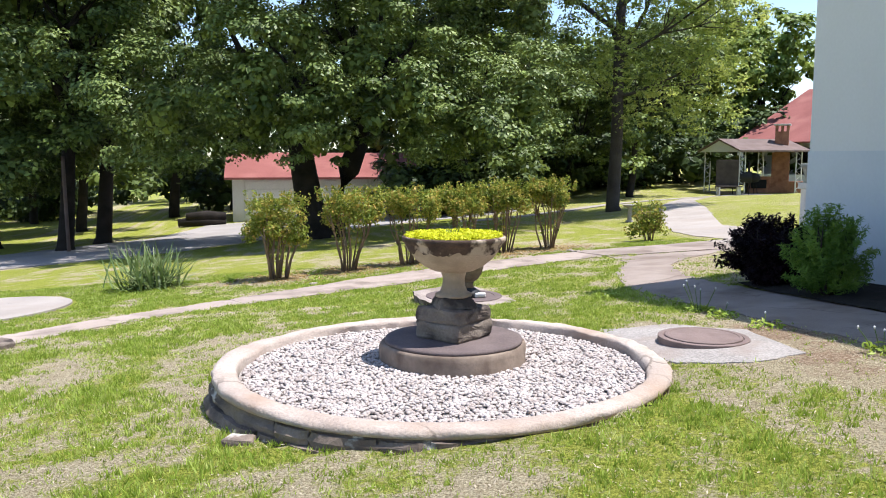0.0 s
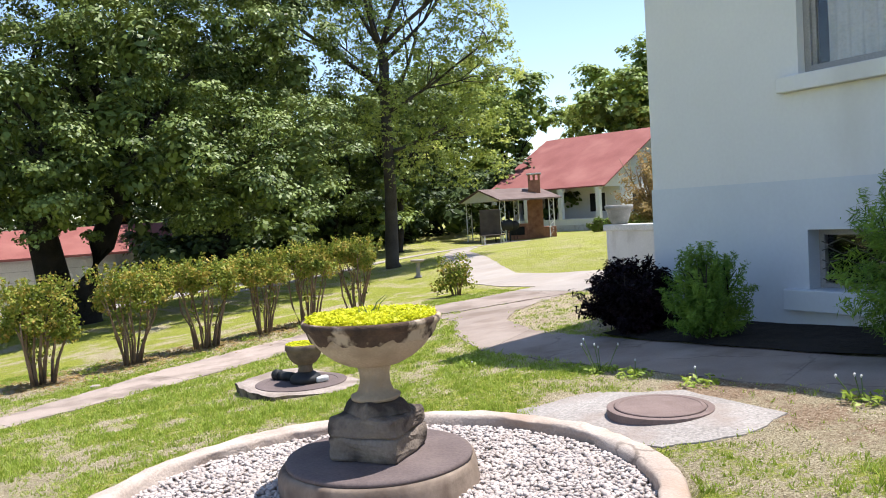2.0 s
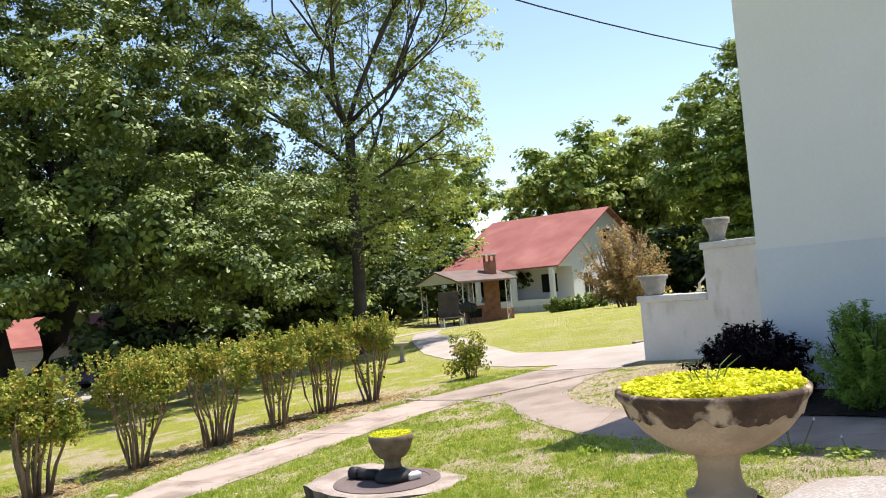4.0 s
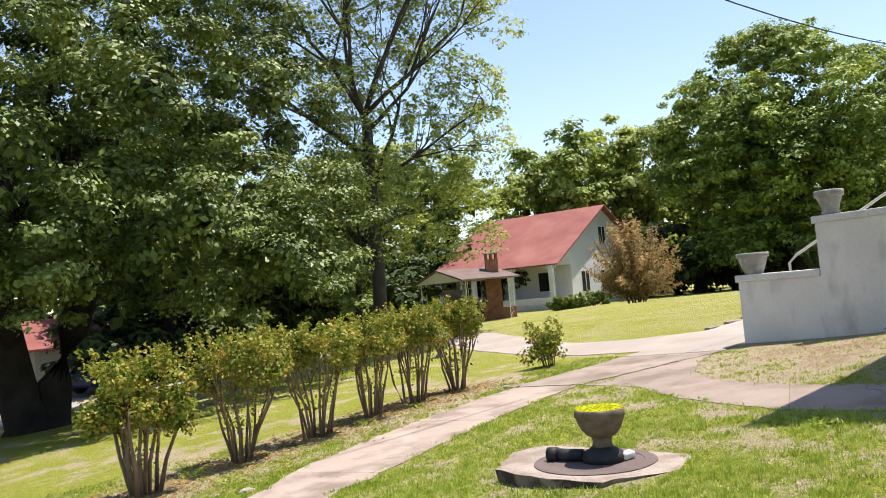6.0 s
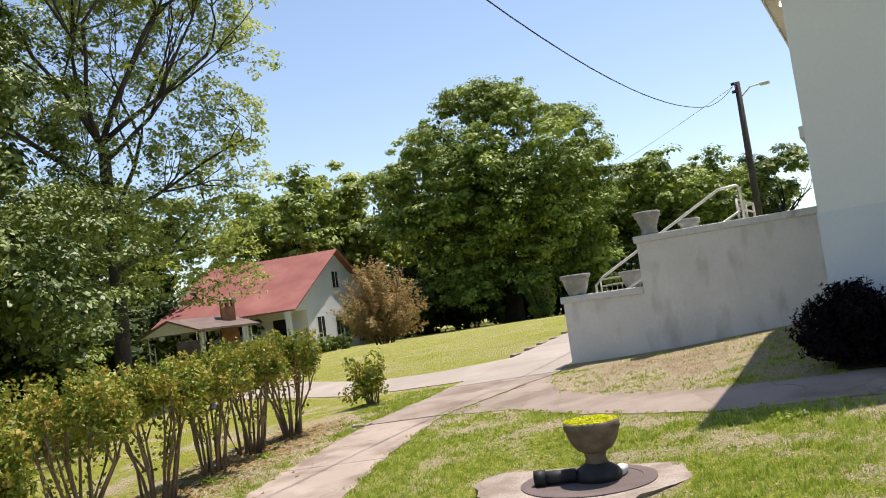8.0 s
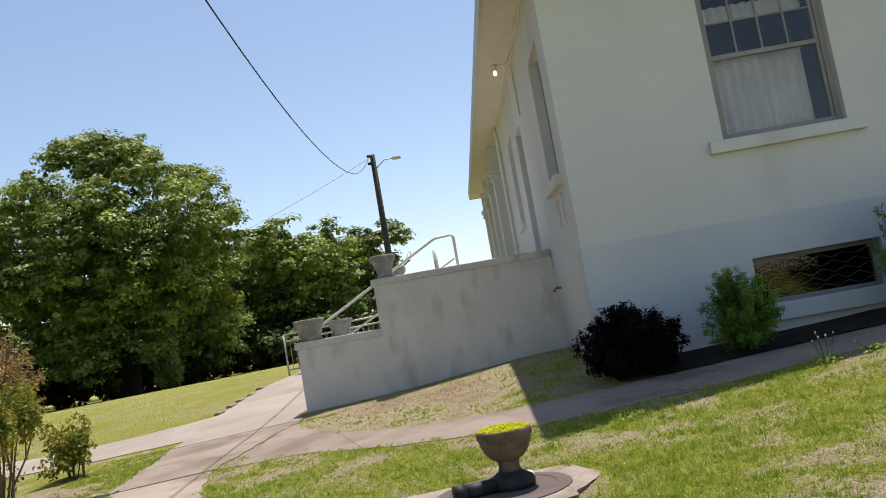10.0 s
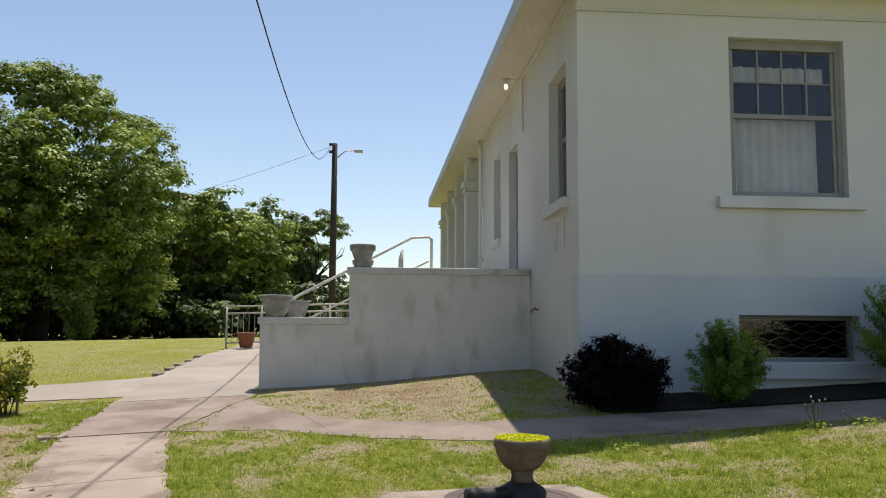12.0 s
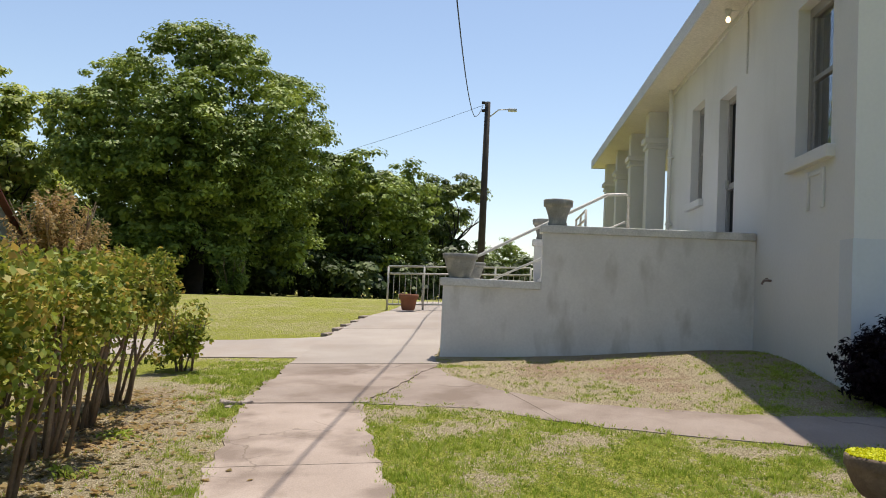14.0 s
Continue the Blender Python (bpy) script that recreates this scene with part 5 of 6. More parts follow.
def tree(name, x, y, label, seed, trunk, lobes, leaves, size, mat, bark="bark", shell=0.55, group="", z=None, boughs=(), on_tips=0.0, reach=1.0, per=110, fan=4.2, hull=None, core=0.1, limb=0.55):
    """trunk: (foot offset, lean, height, radius, depth, spread) each; boughs: (height, direction, length, radius, depth)."""
    rng = random.Random(seed)
    nrng = np.random.default_rng(seed)
    t = thing(name, x, y, ground_z(x, y) if z is None else z, 0, label, "tree", group)
    bm = bmesh.new()
    tips = []
    for (ox, oy), (lx, ly), h, r, depth, spread in trunk:
        p0 = Vector((ox, oy, -0.15))
        pts = [p0, p0 + Vector((0, 0, 0.35)), p0 + Vector((lx * 0.3, ly * 0.3, h * 0.35)), p0 + Vector((lx * 0.65, ly * 0.65, h * 0.7)), p0 + Vector((lx, ly, h))]
        pts = [q + Vector((rng.gauss(0, 0.04), rng.gauss(0, 0.04), 0)) for q in pts]
        tube(bm, pts, [r * 1.55, r * 1.1, r * 0.95, r * 0.85, r * 0.75], 12)
        for k in range(4):
            a = rng.uniform(0, math.tau)
            d = Vector((math.cos(a) * spread, math.sin(a) * spread, 1)).normalized()
            limbs(bm, pts[-1 if k < 3 else 3], d, reach * h * rng.uniform(0.55, 0.9), r * limb, depth, rng, tips, spread, 0.12, hull)
    for hz, d, length, r, depth in boughs:
        limbs(bm, Vector((0.05, 0, hz)), Vector(d).normalized(), length, r, depth, rng, tips, 0.5, 0.12, hull)
    if on_tips:
        lobes = list(lobes) + [(p.x, p.y, p.z, on_tips * rng.uniform(0.6, 1.3)) for p, length in tips if length < 3.4]
    part("trunk", bm, M[bark], t, smooth=True)
    mesh_part("crown", crown_mesh(lobes, leaves, size, nrng, shell, per, fan, core), mat, t)
    return t


def round_lobes(rng, n, c, rx, ry, rz, lo, hi):
    out = []
    while len(out) < n:
        p = np.array([rng.uniform(-1, 1) for _ in range(3)])
        if np.linalg.norm(p) < 1:
            out.append((c[0] + p[0] * rx, c[1] + p[1] * ry, c[2] + p[2] * rz, rng.uniform(lo, hi)))
    return out


rl = random.Random(11)
tree("maple_tree", 3.55, 28.3, "broad dark green maple with a forked trunk hanging low", 1,
     [((-0.20, 0), (-0.55, 0.2), 3.6, 0.48, 2, 0.6), ((0.26, 0.05), (1.0, -0.1), 3.4, 0.42, 2, 0.6)],
     round_lobes(rl, 80, (0.3, 0, 8.6), 7.4, 6.7, 5.4, 0.9, 1.8) + round_lobes(rl, 34, (0.6, -2.2, 3.8), 6.8, 4.0, 0.8, 0.7, 1.2) + [(4.5, -4.0, 3.6, 1.8), (6.0, -3.0, 4.4, 1.7), (-4.5, -4, 4.0, 1.8), (-6.5, -2, 4.6, 1.8), (2.2, -5, 4.6, 1.9), (-2, -5.2, 4.9, 1.8), (6.8, -1, 3.2, 1.6), (7.6, 0.5, 5.4, 1.7), (3.4, -1.5, 3.3, 1.0), (4.5, -1.0, 3.0, 1.0), (5.7, -1.2, 3.4, 1.1), (4.9, -2.3, 3.6, 1.2), (-3.6, -2.0, 3.3, 1.1), (-2.0, -2.6, 3.4, 1.0), (0.5, -2.6, 3.3, 1.0), (-5.2, -1.6, 3.2, 1.2)],
     190000, 0.088, M["maple"], "darkbark", 0.82, per=190, fan=5.6, core=0.16)
tree("hickory_tree", 14.45, 29.6, "tall airy yellow-green tree with bare limbs showing against the sky", 2,
     [((0, 0), (0.25, 0.1), 8.0, 0.23, 4, 0.5)],
     round_lobes(rl, 36, (1.7, -1.2, 4.9), 3.2, 2.6, 2.0, 0.45, 0.8) + round_lobes(rl, 16, (-2.0, 1.0, 5.8), 2.6, 2.4, 2.2, 0.5, 0.9) + round_lobes(rl, 10, (2.6, -2.0, 3.4), 1.3, 1.2, 0.8, 0.4, 0.7) + round_lobes(rl, 18, (0.2, -0.6, 8.6), 2.8, 2.4, 2.2, 0.35, 0.6),
     110000, 0.092, M["yellow"], "bark", 0.2,
     boughs=[(6.6, (-0.85, 0.6, 1.0), 4.6, 0.10, 3), (7.4, (0.8, -0.5, 0.9), 3.2, 0.085, 3), (5.6, (0.8, -0.6, 0.5), 2.4, 0.08, 3), (4.2, (0.9, -0.4, 0.2), 2.4, 0.07, 2), (6.2, (0.3, 0.9, 0.6), 3.0, 0.08, 3), (7.9, (0.1, -0.3, 1.0), 5.0, 0.10, 3), (8.0, (1.0, -0.75, 1.0), 4.4, 0.09, 3)],
     on_tips=0.56, reach=0.8, per=12, fan=2.8, hull=lambda z: 3.3 if z < 6 else 4.2 if z < 8.5 else 4.8, core=0.0, limb=0.36)


def dome_lobes(rng, n, c, rx, rz, lo, hi):
    """Lobes on the skin of a tall dome, with a few knobs standing out."""
    out = []
    for i in range(n):
        a, h = rng.uniform(0, math.tau), rng.uniform(-0.75, 1.0)
        k = math.sqrt(1 - h * h) * rng.uniform(0.80, 1.04)
        out.append((c[0] + rx * k * math.cos(a), c[1] + rx * k * math.sin(a), c[2] + rz * h * rng.uniform(0.92, 1.03), rng.uniform(lo, hi)))
    return out


tree("oak_tree", 46.0, 31.5, "huge round green oak standing at the edge of the lawn", 3,
     [((0, 0), (0.4, 0), 4.5, 0.6, 3, 0.7)],
     dome_lobes(rl, 150, (0, 0, 8.0), 6.9, 6.6, 0.7, 1.5) + round_lobes(rl, 26, (0, 0, 2.6), 7.6, 7.4, 1.3, 0.9, 1.6) + round_lobes(rl, 16, (0, 0, 8.0), 4.0, 4.0, 4.0, 1.6, 2.4),
     115000, 0.17, M["big"], "darkbark", 0.75, per=60, fan=3.6)

# woods: four kinds of tree, copied with their parts
kinds = []
for i, (mat, h, w, leaves) in enumerate((("woods", 14, 5.0, 9000), ("big", 12, 4.8, 10000), ("woods", 17, 5.6, 10000), ("yellow", 11, 4.2, 9000), ("woods", 15, 5.2, 34000))):
    rk = random.Random(70 + i)
    kinds.append((h, w, mat, leaves, rk))


def woods_tree(i, x, y):
    h, w, mat, leaves, rk = kinds[i]
    return tree("woodland_tree", x, y, "leafy green tree at the edge of the woods", 80 + i,
                [((0, 0), (rk.uniform(-0.4, 0.4), 0.2), h * 0.34, 0.26, 2, 0.5)],
                round_lobes(rk, 26, (0, 0, h * 0.60), w * 0.72, w * 0.72, h * 0.30, 1.0, 1.9) + round_lobes(rk, 8, (0, 0, h * 0.25), w * 0.8, w * 0.8, h * 0.1, 0.9, 1.4),
                leaves, 0.15 if leaves > 20000 else 0.25, M[mat], "darkbark", 0.7, reach=0.7, group="trees of the woods", per=70, fan=4.0 if leaves > 20000 else 3.0)


spots = [
    # left woods behind the drive
    (-5.1, 31.8), (-4.6, 36.2), (-9.0, 37.5), (-12.5, 43.0), (-16, 38), (-7.5, 47), (-19, 50), (-12, 56), (-3.5, 54), (-26, 45), (-33, 55),
    # behind the garage
    (0, 58), (5, 60), (10, 57), (15, 60), (20, 64),
    # between the garage and the cottage
    (14, 47), (18, 43), (21, 50), (25, 52), (17, 54), (24, 46), (28, 58), (30, 53), (11.5, 41), (20.5, 56), (33, 60), (20, 39.5),
    # behind the cottage and the lawn
    (40, 57), (46, 55), (44, 48), (50, 46), (52, 52), (37, 62), (57, 41), (59, 47), (56, 32), (61, 27), (66, 36), (64, 22.5), (70, 27), (77, 25), (58, 24.5), (96, 13), (74, 33), (78, 19.2), (85, 21.5), (92, 16.2),
]
rs = random.Random(5)
protos = {}
for n_tree, (x, y) in enumerate(spots):
    i = rs.choice((0, 0, 1, 2, 2)) if n_tree < 28 else rs.choice((0, 1, 1, 3, 1))
    s = rs.uniform(0.85, 1.15)
    if n_tree < 5:
        i = 4
    if 15 < x < 31 and y < 60:
        s *= 0.68
    elif 35 < x < 53 and y > 44:
        s, i = s * 1.14, 1 + 2 * (n_tree % 2)
    elif 54 < x < 76 and y < 42:
        s *= 0.92
    elif x > 90:
        s *= 0.5
    if i not in protos:
        protos[i] = woods_tree(i, x, y)
    else:
        ob = copy_thing(protos[i], pose(x, y, ground_z(x, y), 0, 0, rs.uniform(0, 360)))
        ob.scale = (s, s, s * rs.uniform(0.9, 1.1))


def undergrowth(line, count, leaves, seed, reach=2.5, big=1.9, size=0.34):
    """Low tangled bushes along the foot of the woods, in one mesh, shade in their colour."""
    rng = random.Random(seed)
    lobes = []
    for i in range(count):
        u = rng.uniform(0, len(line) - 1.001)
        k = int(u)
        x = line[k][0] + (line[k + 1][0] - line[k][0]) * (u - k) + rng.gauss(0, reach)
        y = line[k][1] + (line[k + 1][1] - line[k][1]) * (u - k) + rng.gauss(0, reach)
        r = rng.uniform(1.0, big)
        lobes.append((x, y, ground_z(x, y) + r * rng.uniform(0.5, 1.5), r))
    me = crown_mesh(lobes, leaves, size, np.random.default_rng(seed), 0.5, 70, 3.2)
    tagged(mesh_part("undergrowth", me, M["shaded_thicket"]), "tangled undergrowth at the foot of the woods, leaves coloured dark for shade", "undergrowth", kind="stuff")


# these rows fill the bright gaps under the trees with shade-dark leaves
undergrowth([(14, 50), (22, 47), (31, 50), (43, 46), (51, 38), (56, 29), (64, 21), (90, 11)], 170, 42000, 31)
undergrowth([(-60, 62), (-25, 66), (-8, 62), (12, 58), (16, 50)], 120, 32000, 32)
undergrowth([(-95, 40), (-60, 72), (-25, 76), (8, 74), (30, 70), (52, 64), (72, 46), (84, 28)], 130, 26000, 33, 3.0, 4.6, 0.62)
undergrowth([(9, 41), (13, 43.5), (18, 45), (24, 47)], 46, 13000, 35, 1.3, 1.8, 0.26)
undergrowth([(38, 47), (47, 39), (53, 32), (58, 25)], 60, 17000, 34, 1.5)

# ---- cottage ----
COT = (32.6, 38.5)
CA = -76.5
cz = ground_z(33, 40) - 0.05
cot = thing("cottage", COT[0], COT[1], cz, CA + 180, "white clapboard cottage with a red shingle roof and a front porch", "house")
# local x runs along the front to the far end, local y is towards the front
CL, CW, CE, CR = 8.6, 13.2, 2.55, 6.1


def gable_roof(bm, l, w, z0, z1, over, t):
    for sgn in (0, 1):
        y0, y1 = (0.0, -w / 2) if sgn == 0 else (-w, -w / 2)
        a = [(-over, y0, z0), (l + over, y0, z0), (l + over, y1, z1), (-over, y1, z1)]
        top = [bm.verts.new((p[0], p[1], p[2] + t)) for p in a]
        low = [bm.verts.new(p) for p in a]
        bm.faces.new(top)
        bm.faces.new(list(reversed(low)))
        for i in range(4):
            bm.faces.new((top[i], low[i], low[(i + 1) % 4], top[(i + 1) % 4]))
    bmesh.ops.recalc_face_normals(bm, faces=bm.faces)
    return bm


part("roof", gable_roof(bmesh.new(), CL, CW, CE, CR, 0.3, 0.08), M["roofred"], cot, "faded red shingle roof")
bm = bmesh.new()
box(bm, 0.1, CL - 0.1, -2.4, -2.2, 0.4, CE + 1.0)
box(bm, 0.1, 0.3, -CW + 0.4, -2.4, 0.0, CE)
box(bm, CL - 0.3, CL - 0.1, -CW + 0.4, -2.4, 0.0, CE)
box(bm, 0.1, CL - 0.1, -CW + 0.4, -CW + 0.6, 0.0, CE)
part("wall", bm, M["cottage"], cot)
for xg in (0.12, CL - 0.12):
    bm = bmesh.new()
    prof = [(0.0, CE + 0.0), (-CW / 2, CR - 0.02), (-CW, CE)]
    v0 = [bm.verts.new((xg, y, z)) for y, z in prof]
    v1 = [bm.verts.new((xg + 0.12, y, z)) for y, z in prof]
    bm.faces.new(v0)
    bm.faces.new(list(reversed(v1)))
    for i in range(3):
        bm.faces.new((v0[i], v1[i], v1[(i + 1) % 3], v0[(i + 1) % 3]))
    part("gable", bm, M["cottage"], cot)
part("porch_floor", boxed(0.0, CL, -2.2, 0.0, 0.0, 0.4, 0.01), M["cap"], cot)
part("porch_wall", boxed(0.2, CL - 0.2, -0.16, -0.04, 0.4, 0.75, 0.01), M["cottage"], cot)
for k in range(4):
    xk = 0.25 + (CL - 0.5) * k / 3
    post = part("porch_post", boxed(xk - 0.13, xk + 0.13, -0.27, -0.01, 0.75, CE, 0.01), M["cottage"], cot)
    part("bracket", boxed(xk - 0.3, xk + 0.3, -0.2, -0.08, CE - 0.16, CE - 0.02, 0.01), M["cottage"], post)
# doorway and cottage windows are panels with the unlit inside painted on
part("front_door", boxed(4.9, 5.8, -2.21, -2.17, 0.4, 2.3, 0.01), M["dark"], cot, "doorway closed by a near-black panel for the unlit inside")
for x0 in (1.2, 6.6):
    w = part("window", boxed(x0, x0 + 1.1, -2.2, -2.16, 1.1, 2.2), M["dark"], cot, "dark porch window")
    part("frame", boxed(x0 - 0.07, x0 + 1.17, -2.2, -2.175, 1.03, 2.27, 0.005), M["cottage"], w)
for yw, z0, z1, wd in ((-CW / 2, CE + 1.25, CE + 2.25, 0.8), (-3.9, 0.9, 2.1, 0.9), (-6.5, 0.9, 2.1, 0.9)):
    w = part("window", boxed(0.07, 0.11, yw - wd / 2, yw + wd / 2, z0, z1), M["dark"], cot, "dark gable window")
    part("frame", boxed(0.085, 0.115, yw - wd / 2 - 0.08, yw + wd / 2 + 0.08, z0 - 0.08, z1 + 0.08, 0.004), M["cottage"], w)
    part("mullion", boxed(0.055, 0.09, yw - 0.025, yw + 0.025, z0, z1), M["cottage"], w)

# ---- barbecue shelter ----
shz = ground_z(25.5, 37.8)
sh = thing("barbecue_shelter", 24.9, 37.4, shz, 0, "open shelter with a brown gabled roof on white lattice posts", "shelter")
SL, SW, SE, SR = 3.4, 3.4, 2.15, 2.75
bm = bmesh.new()
for s0, s1 in ((0.0, SW / 2), (SW, SW / 2)):
    a = [(-0.3, s0 - (0.3 if s0 == 0 else -0.3), SE), (SL + 0.3, s0 - (0.3 if s0 == 0 else -0.3), SE), (SL + 0.3, s1, SR), (-0.3, s1, SR)]
    top = [bm.verts.new((p[0], p[1], p[2] + 0.08)) for p in a]
    low = [bm.verts.new(p) for p in a]
    bm.faces.new(top)
    bm.faces.new(list(reversed(low)))
    for i in range(4):
        bm.faces.new((top[i], low[i], low[(i + 1) % 4], top[(i + 1) % 4]))
bmesh.ops.recalc_face_normals(bm, faces=bm.faces)
part("roof", bm, M["greywood"], sh, "weathered brown roof")
for xg in (-0.22, SL + 0.14):
    bm = bmesh.new()
    v0 = [bm.verts.new((xg, y, z)) for y, z in ((-0.2, SE), (SW + 0.2, SE), (SW / 2, SR - 0.02))]
    v1 = [bm.verts.new((xg + 0.06, y, z)) for y, z in ((-0.2, SE), (SW + 0.2, SE), (SW / 2, SR - 0.02))]
    bm.faces.new(v0)
    bm.faces.new(list(reversed(v1)))
    for i in range(3):
        bm.faces.new((v0[i], v1[i], v1[(i + 1) % 3], v0[(i + 1) % 3]))
    part("gable", bm, M["cottage"], sh, "pale boarded gable")
for xk in (0.1, SL - 0.1):
    for yk in (0.1, SW - 0.1):


        bm = bmesh.new()
        for dx in (-0.16, 0.16):
            box(bm, xk + dx - 0.02, xk + dx + 0.02, yk - 0.02, yk + 0.02, 0, SE)
        for i in range(9):
            z0 = i * SE / 9
            s = 1 if i % 2 else -1
            tube(bm, [(xk - 0.16 * s, yk, z0), (xk + 0.16 * s, yk, z0 + SE / 9)], 0.012, 4)
        part("lattice_post", bm, M["cottage"], sh, "white wrought-iron lattice post")
part("floor_slab", boxed(-0.2, SL + 0.2, -0.2, SW + 0.2, -0.1, 0.04, 0.01), M["palewalk"], sh)


def brickwork(bm, w, d, h):
    """Courses of single bricks round a core."""
    z, k = 0.0, 0
    while z < h - 0.02:
        for (ax, length, off, fixed) in (("x", w, 0, 0), ("x", w, 0, d), ("y", d, 0, 0), ("y", d, 0, w)):
            s = 0.11 * (k % 2)
            while s < length - 0.03:
                e = min(s + 0.205, length)
                if ax == "x":
                    box(bm, s, e - 0.012, fixed - 0.006, fixed + 0.006 + 0.02, z, z + 0.062)
                else:
                    box(bm, fixed - 0.006, fixed + 0.026, s, e - 0.012, z, z + 0.062)
                s = e
        z, k = z + 0.075, k + 1
    return bm


bbq = thing("brick_barbecue", 27.2, 38.3, shz + 0.04, -38, "tall red brick barbecue chimney under the shelter roof", "barbecue")
part("brickwork", brickwork(bmesh.new(), 0.8, 0.75, 2.1), M["brick"], bbq)
part("core", boxed(0.01, 0.81, 0.01, 0.76, 0, 2.1), M["brick"], bbq)
part("chimney", boxed(0.1, 0.75, 0.08, 0.68, 2.1, 3.15, 0.01), M["brick"], bbq, "brick chimney stack")
part("chimney_cap", boxed(0.03, 0.82, 0.0, 0.76, 3.45, 3.53, 0.01), M["cap"], bbq, "concrete chimney cap")
for dx in (0.1, 0.365, 0.63):
    part("cap_pier", boxed(dx, dx + 0.12, 0.1, 0.66, 3.15, 3.45), M["brick"], bbq)
part("hearth", boxed(-1.1, 0.0, 0.0, 0.7, 0, 0.85, 0.01), M["brick"], bbq)
part("side_hearth", boxed(0.82, 1.5, 0.05, 0.7, 0, 0.62, 0.01), M["brick"], bbq)
part("firebox", boxed(-0.95, -0.2, -0.03, 0.3, 0.25, 0.7), M["dark"], bbq)
grill = thing("charcoal_grill", 26.0, 38.0, shz + 0.04, -38, "black charcoal grill on wheels", "grill")
part("kettle", lathe([(0.05, 0.55), (0.25, 0.62), (0.33, 0.78), (0.33, 0.86), (0.25, 1.0), (0.03, 1.06)], 20), M["wire"], grill, smooth=True)
for dx, dy in ((-0.22, -0.2), (0.22, -0.2), (0.0, 0.25)):
    bm = bmesh.new()
    tube(bm, [(dx, dy, 0.0), (dx * 0.5, dy * 0.5, 0.6)], 0.015, 6)
    part("leg", bm, M["wire"], grill)
bench = thing("picnic_table", 25.9, 39.7, shz + 0.04, -38, "dark wooden picnic table under the shelter", "table")
part("tabletop", boxed(-0.9, 0.9, -0.35, 0.35, 0.70, 0.75, 0.005), M["wood"], bench)
for sy in (-0.65, 0.65):
    part("seat", boxed(-0.9, 0.9, sy - 0.13, sy + 0.13, 0.42, 0.46, 0.005), M["wood"], bench)
for sx in (-0.7, 0.7):
    part("leg", boxed(sx - 0.04, sx + 0.04, -0.75, 0.75, 0.36, 0.42), M["wood"], bench)
    for sy in (-0.4, 0.4):
        part("leg", boxed(sx - 0.04, sx + 0.04, sy - 0.05, sy + 0.05, 0, 0.70), M["wood"], bench)

smoker = thing("barrel_smoker", 25.1, 37.7, shz + 0.04, -32, "black barrel smoker on four legs under the shelter", "smoker")
bm = lathe([(0.02, -0.5), (0.27, -0.5), (0.29, -0.47), (0.29, 0.47), (0.27, 0.5), (0.02, 0.5)], 24)
bmesh.ops.rotate(bm, cent=(0, 0, 0), matrix=Matrix.Rotation(math.pi / 2, 3, "Y"), verts=bm.verts)
bmesh.ops.translate(bm, vec=(0, 0, 0.85), verts=bm.verts)
part("barrel", bm, M["wire"], smoker, smooth=True)
for sx in (-0.38, 0.38):
    for sy in (-0.2, 0.2):
        part("leg", boxed(sx - 0.02, sx + 0.02, sy - 0.02, sy + 0.02, 0, 0.66), M["wire"], smoker)
bm = bmesh.new()
tube(bm, [(0.35, 0, 1.1), (0.35, 0, 1.6)], 0.05, 10)
part("flue", bm, M["wire"], smoker, smooth=True)
settle = thing("high_bench", 23.9, 36.9, shz, -14, "white-legged bench with a tall dark board back by the shelter", "bench")
part("board_back", boxed(-0.55, 0.55, 0.22, 0.27, 0.35, 1.75, 0.01), M["wood"], settle, "tall dark board back")
part("seat", boxed(-0.6, 0.6, -0.25, 0.22, 0.44, 0.49, 0.008), M["wood"], settle)
for sx in (-0.5, 0.5):
    for sy in (-0.2, 0.17):
        part("leg", boxed(sx - 0.035, sx + 0.035, sy - 0.035, sy + 0.035, -0.05, 0.44), M["trim"], settle)

# ---- garage ----
gaz = -1.97
gar = thing("garage", 0.2, 46.5, gaz, 0, "long white garage with wide doors and a red roof", "garage")
GL, GD, GE, GR = 10.8, 7.0, 2.2, 3.4
part("wall", boxed(0, GL, 0, GD, -0.5, GE), M["garage"], gar)
bm = bmesh.new()
for s0, s1 in ((-0.4, GD / 2), (GD + 0.4, GD / 2)):
    a = [(-0.4, s0, GE - 0.15), (GL + 0.4, s0, GE - 0.15), (GL + 0.4, s1, GR), (-0.4, s1, GR)]
    top = [bm.verts.new((p[0], p[1], p[2] + 0.12)) for p in a]
    low = [bm.verts.new(p) for p in a]
    bm.faces.new(top)
    bm.faces.new(list(reversed(low)))
    for i in range(4):
        bm.faces.new((top[i], low[i], low[(i + 1) % 4], top[(i + 1) % 4]))
bmesh.ops.recalc_face_normals(bm, faces=bm.faces)
part("roof", bm, M["roofred"], gar, "faded red shingle roof")
for x0 in (0.7, 4.4, 7.6):
    d = part("garage_door", boxed(x0, x0 + 2.9, -0.05, 0.0, -0.02, 1.95, 0.005), M["garage"], gar, "white overhead garage door")
    for k in range(1, 4):
        part("door_joint", boxed(x0, x0 + 2.9, -0.055, -0.049, k * 0.51 - 0.008, k * 0.51 + 0.008), M["frame"], d)
    for s0 in (x0 - 0.1, x0 + 2.9):
        part("door_post", boxed(s0, s0 + 0.1, -0.08, 0.0, -0.02, 2.15, 0.005), M["trim"], gar)
part("vent_pipe", boxed(4.05, 4.17, -0.14, -0.02, 0.3, 2.0, 0.02), M["trim"], gar)

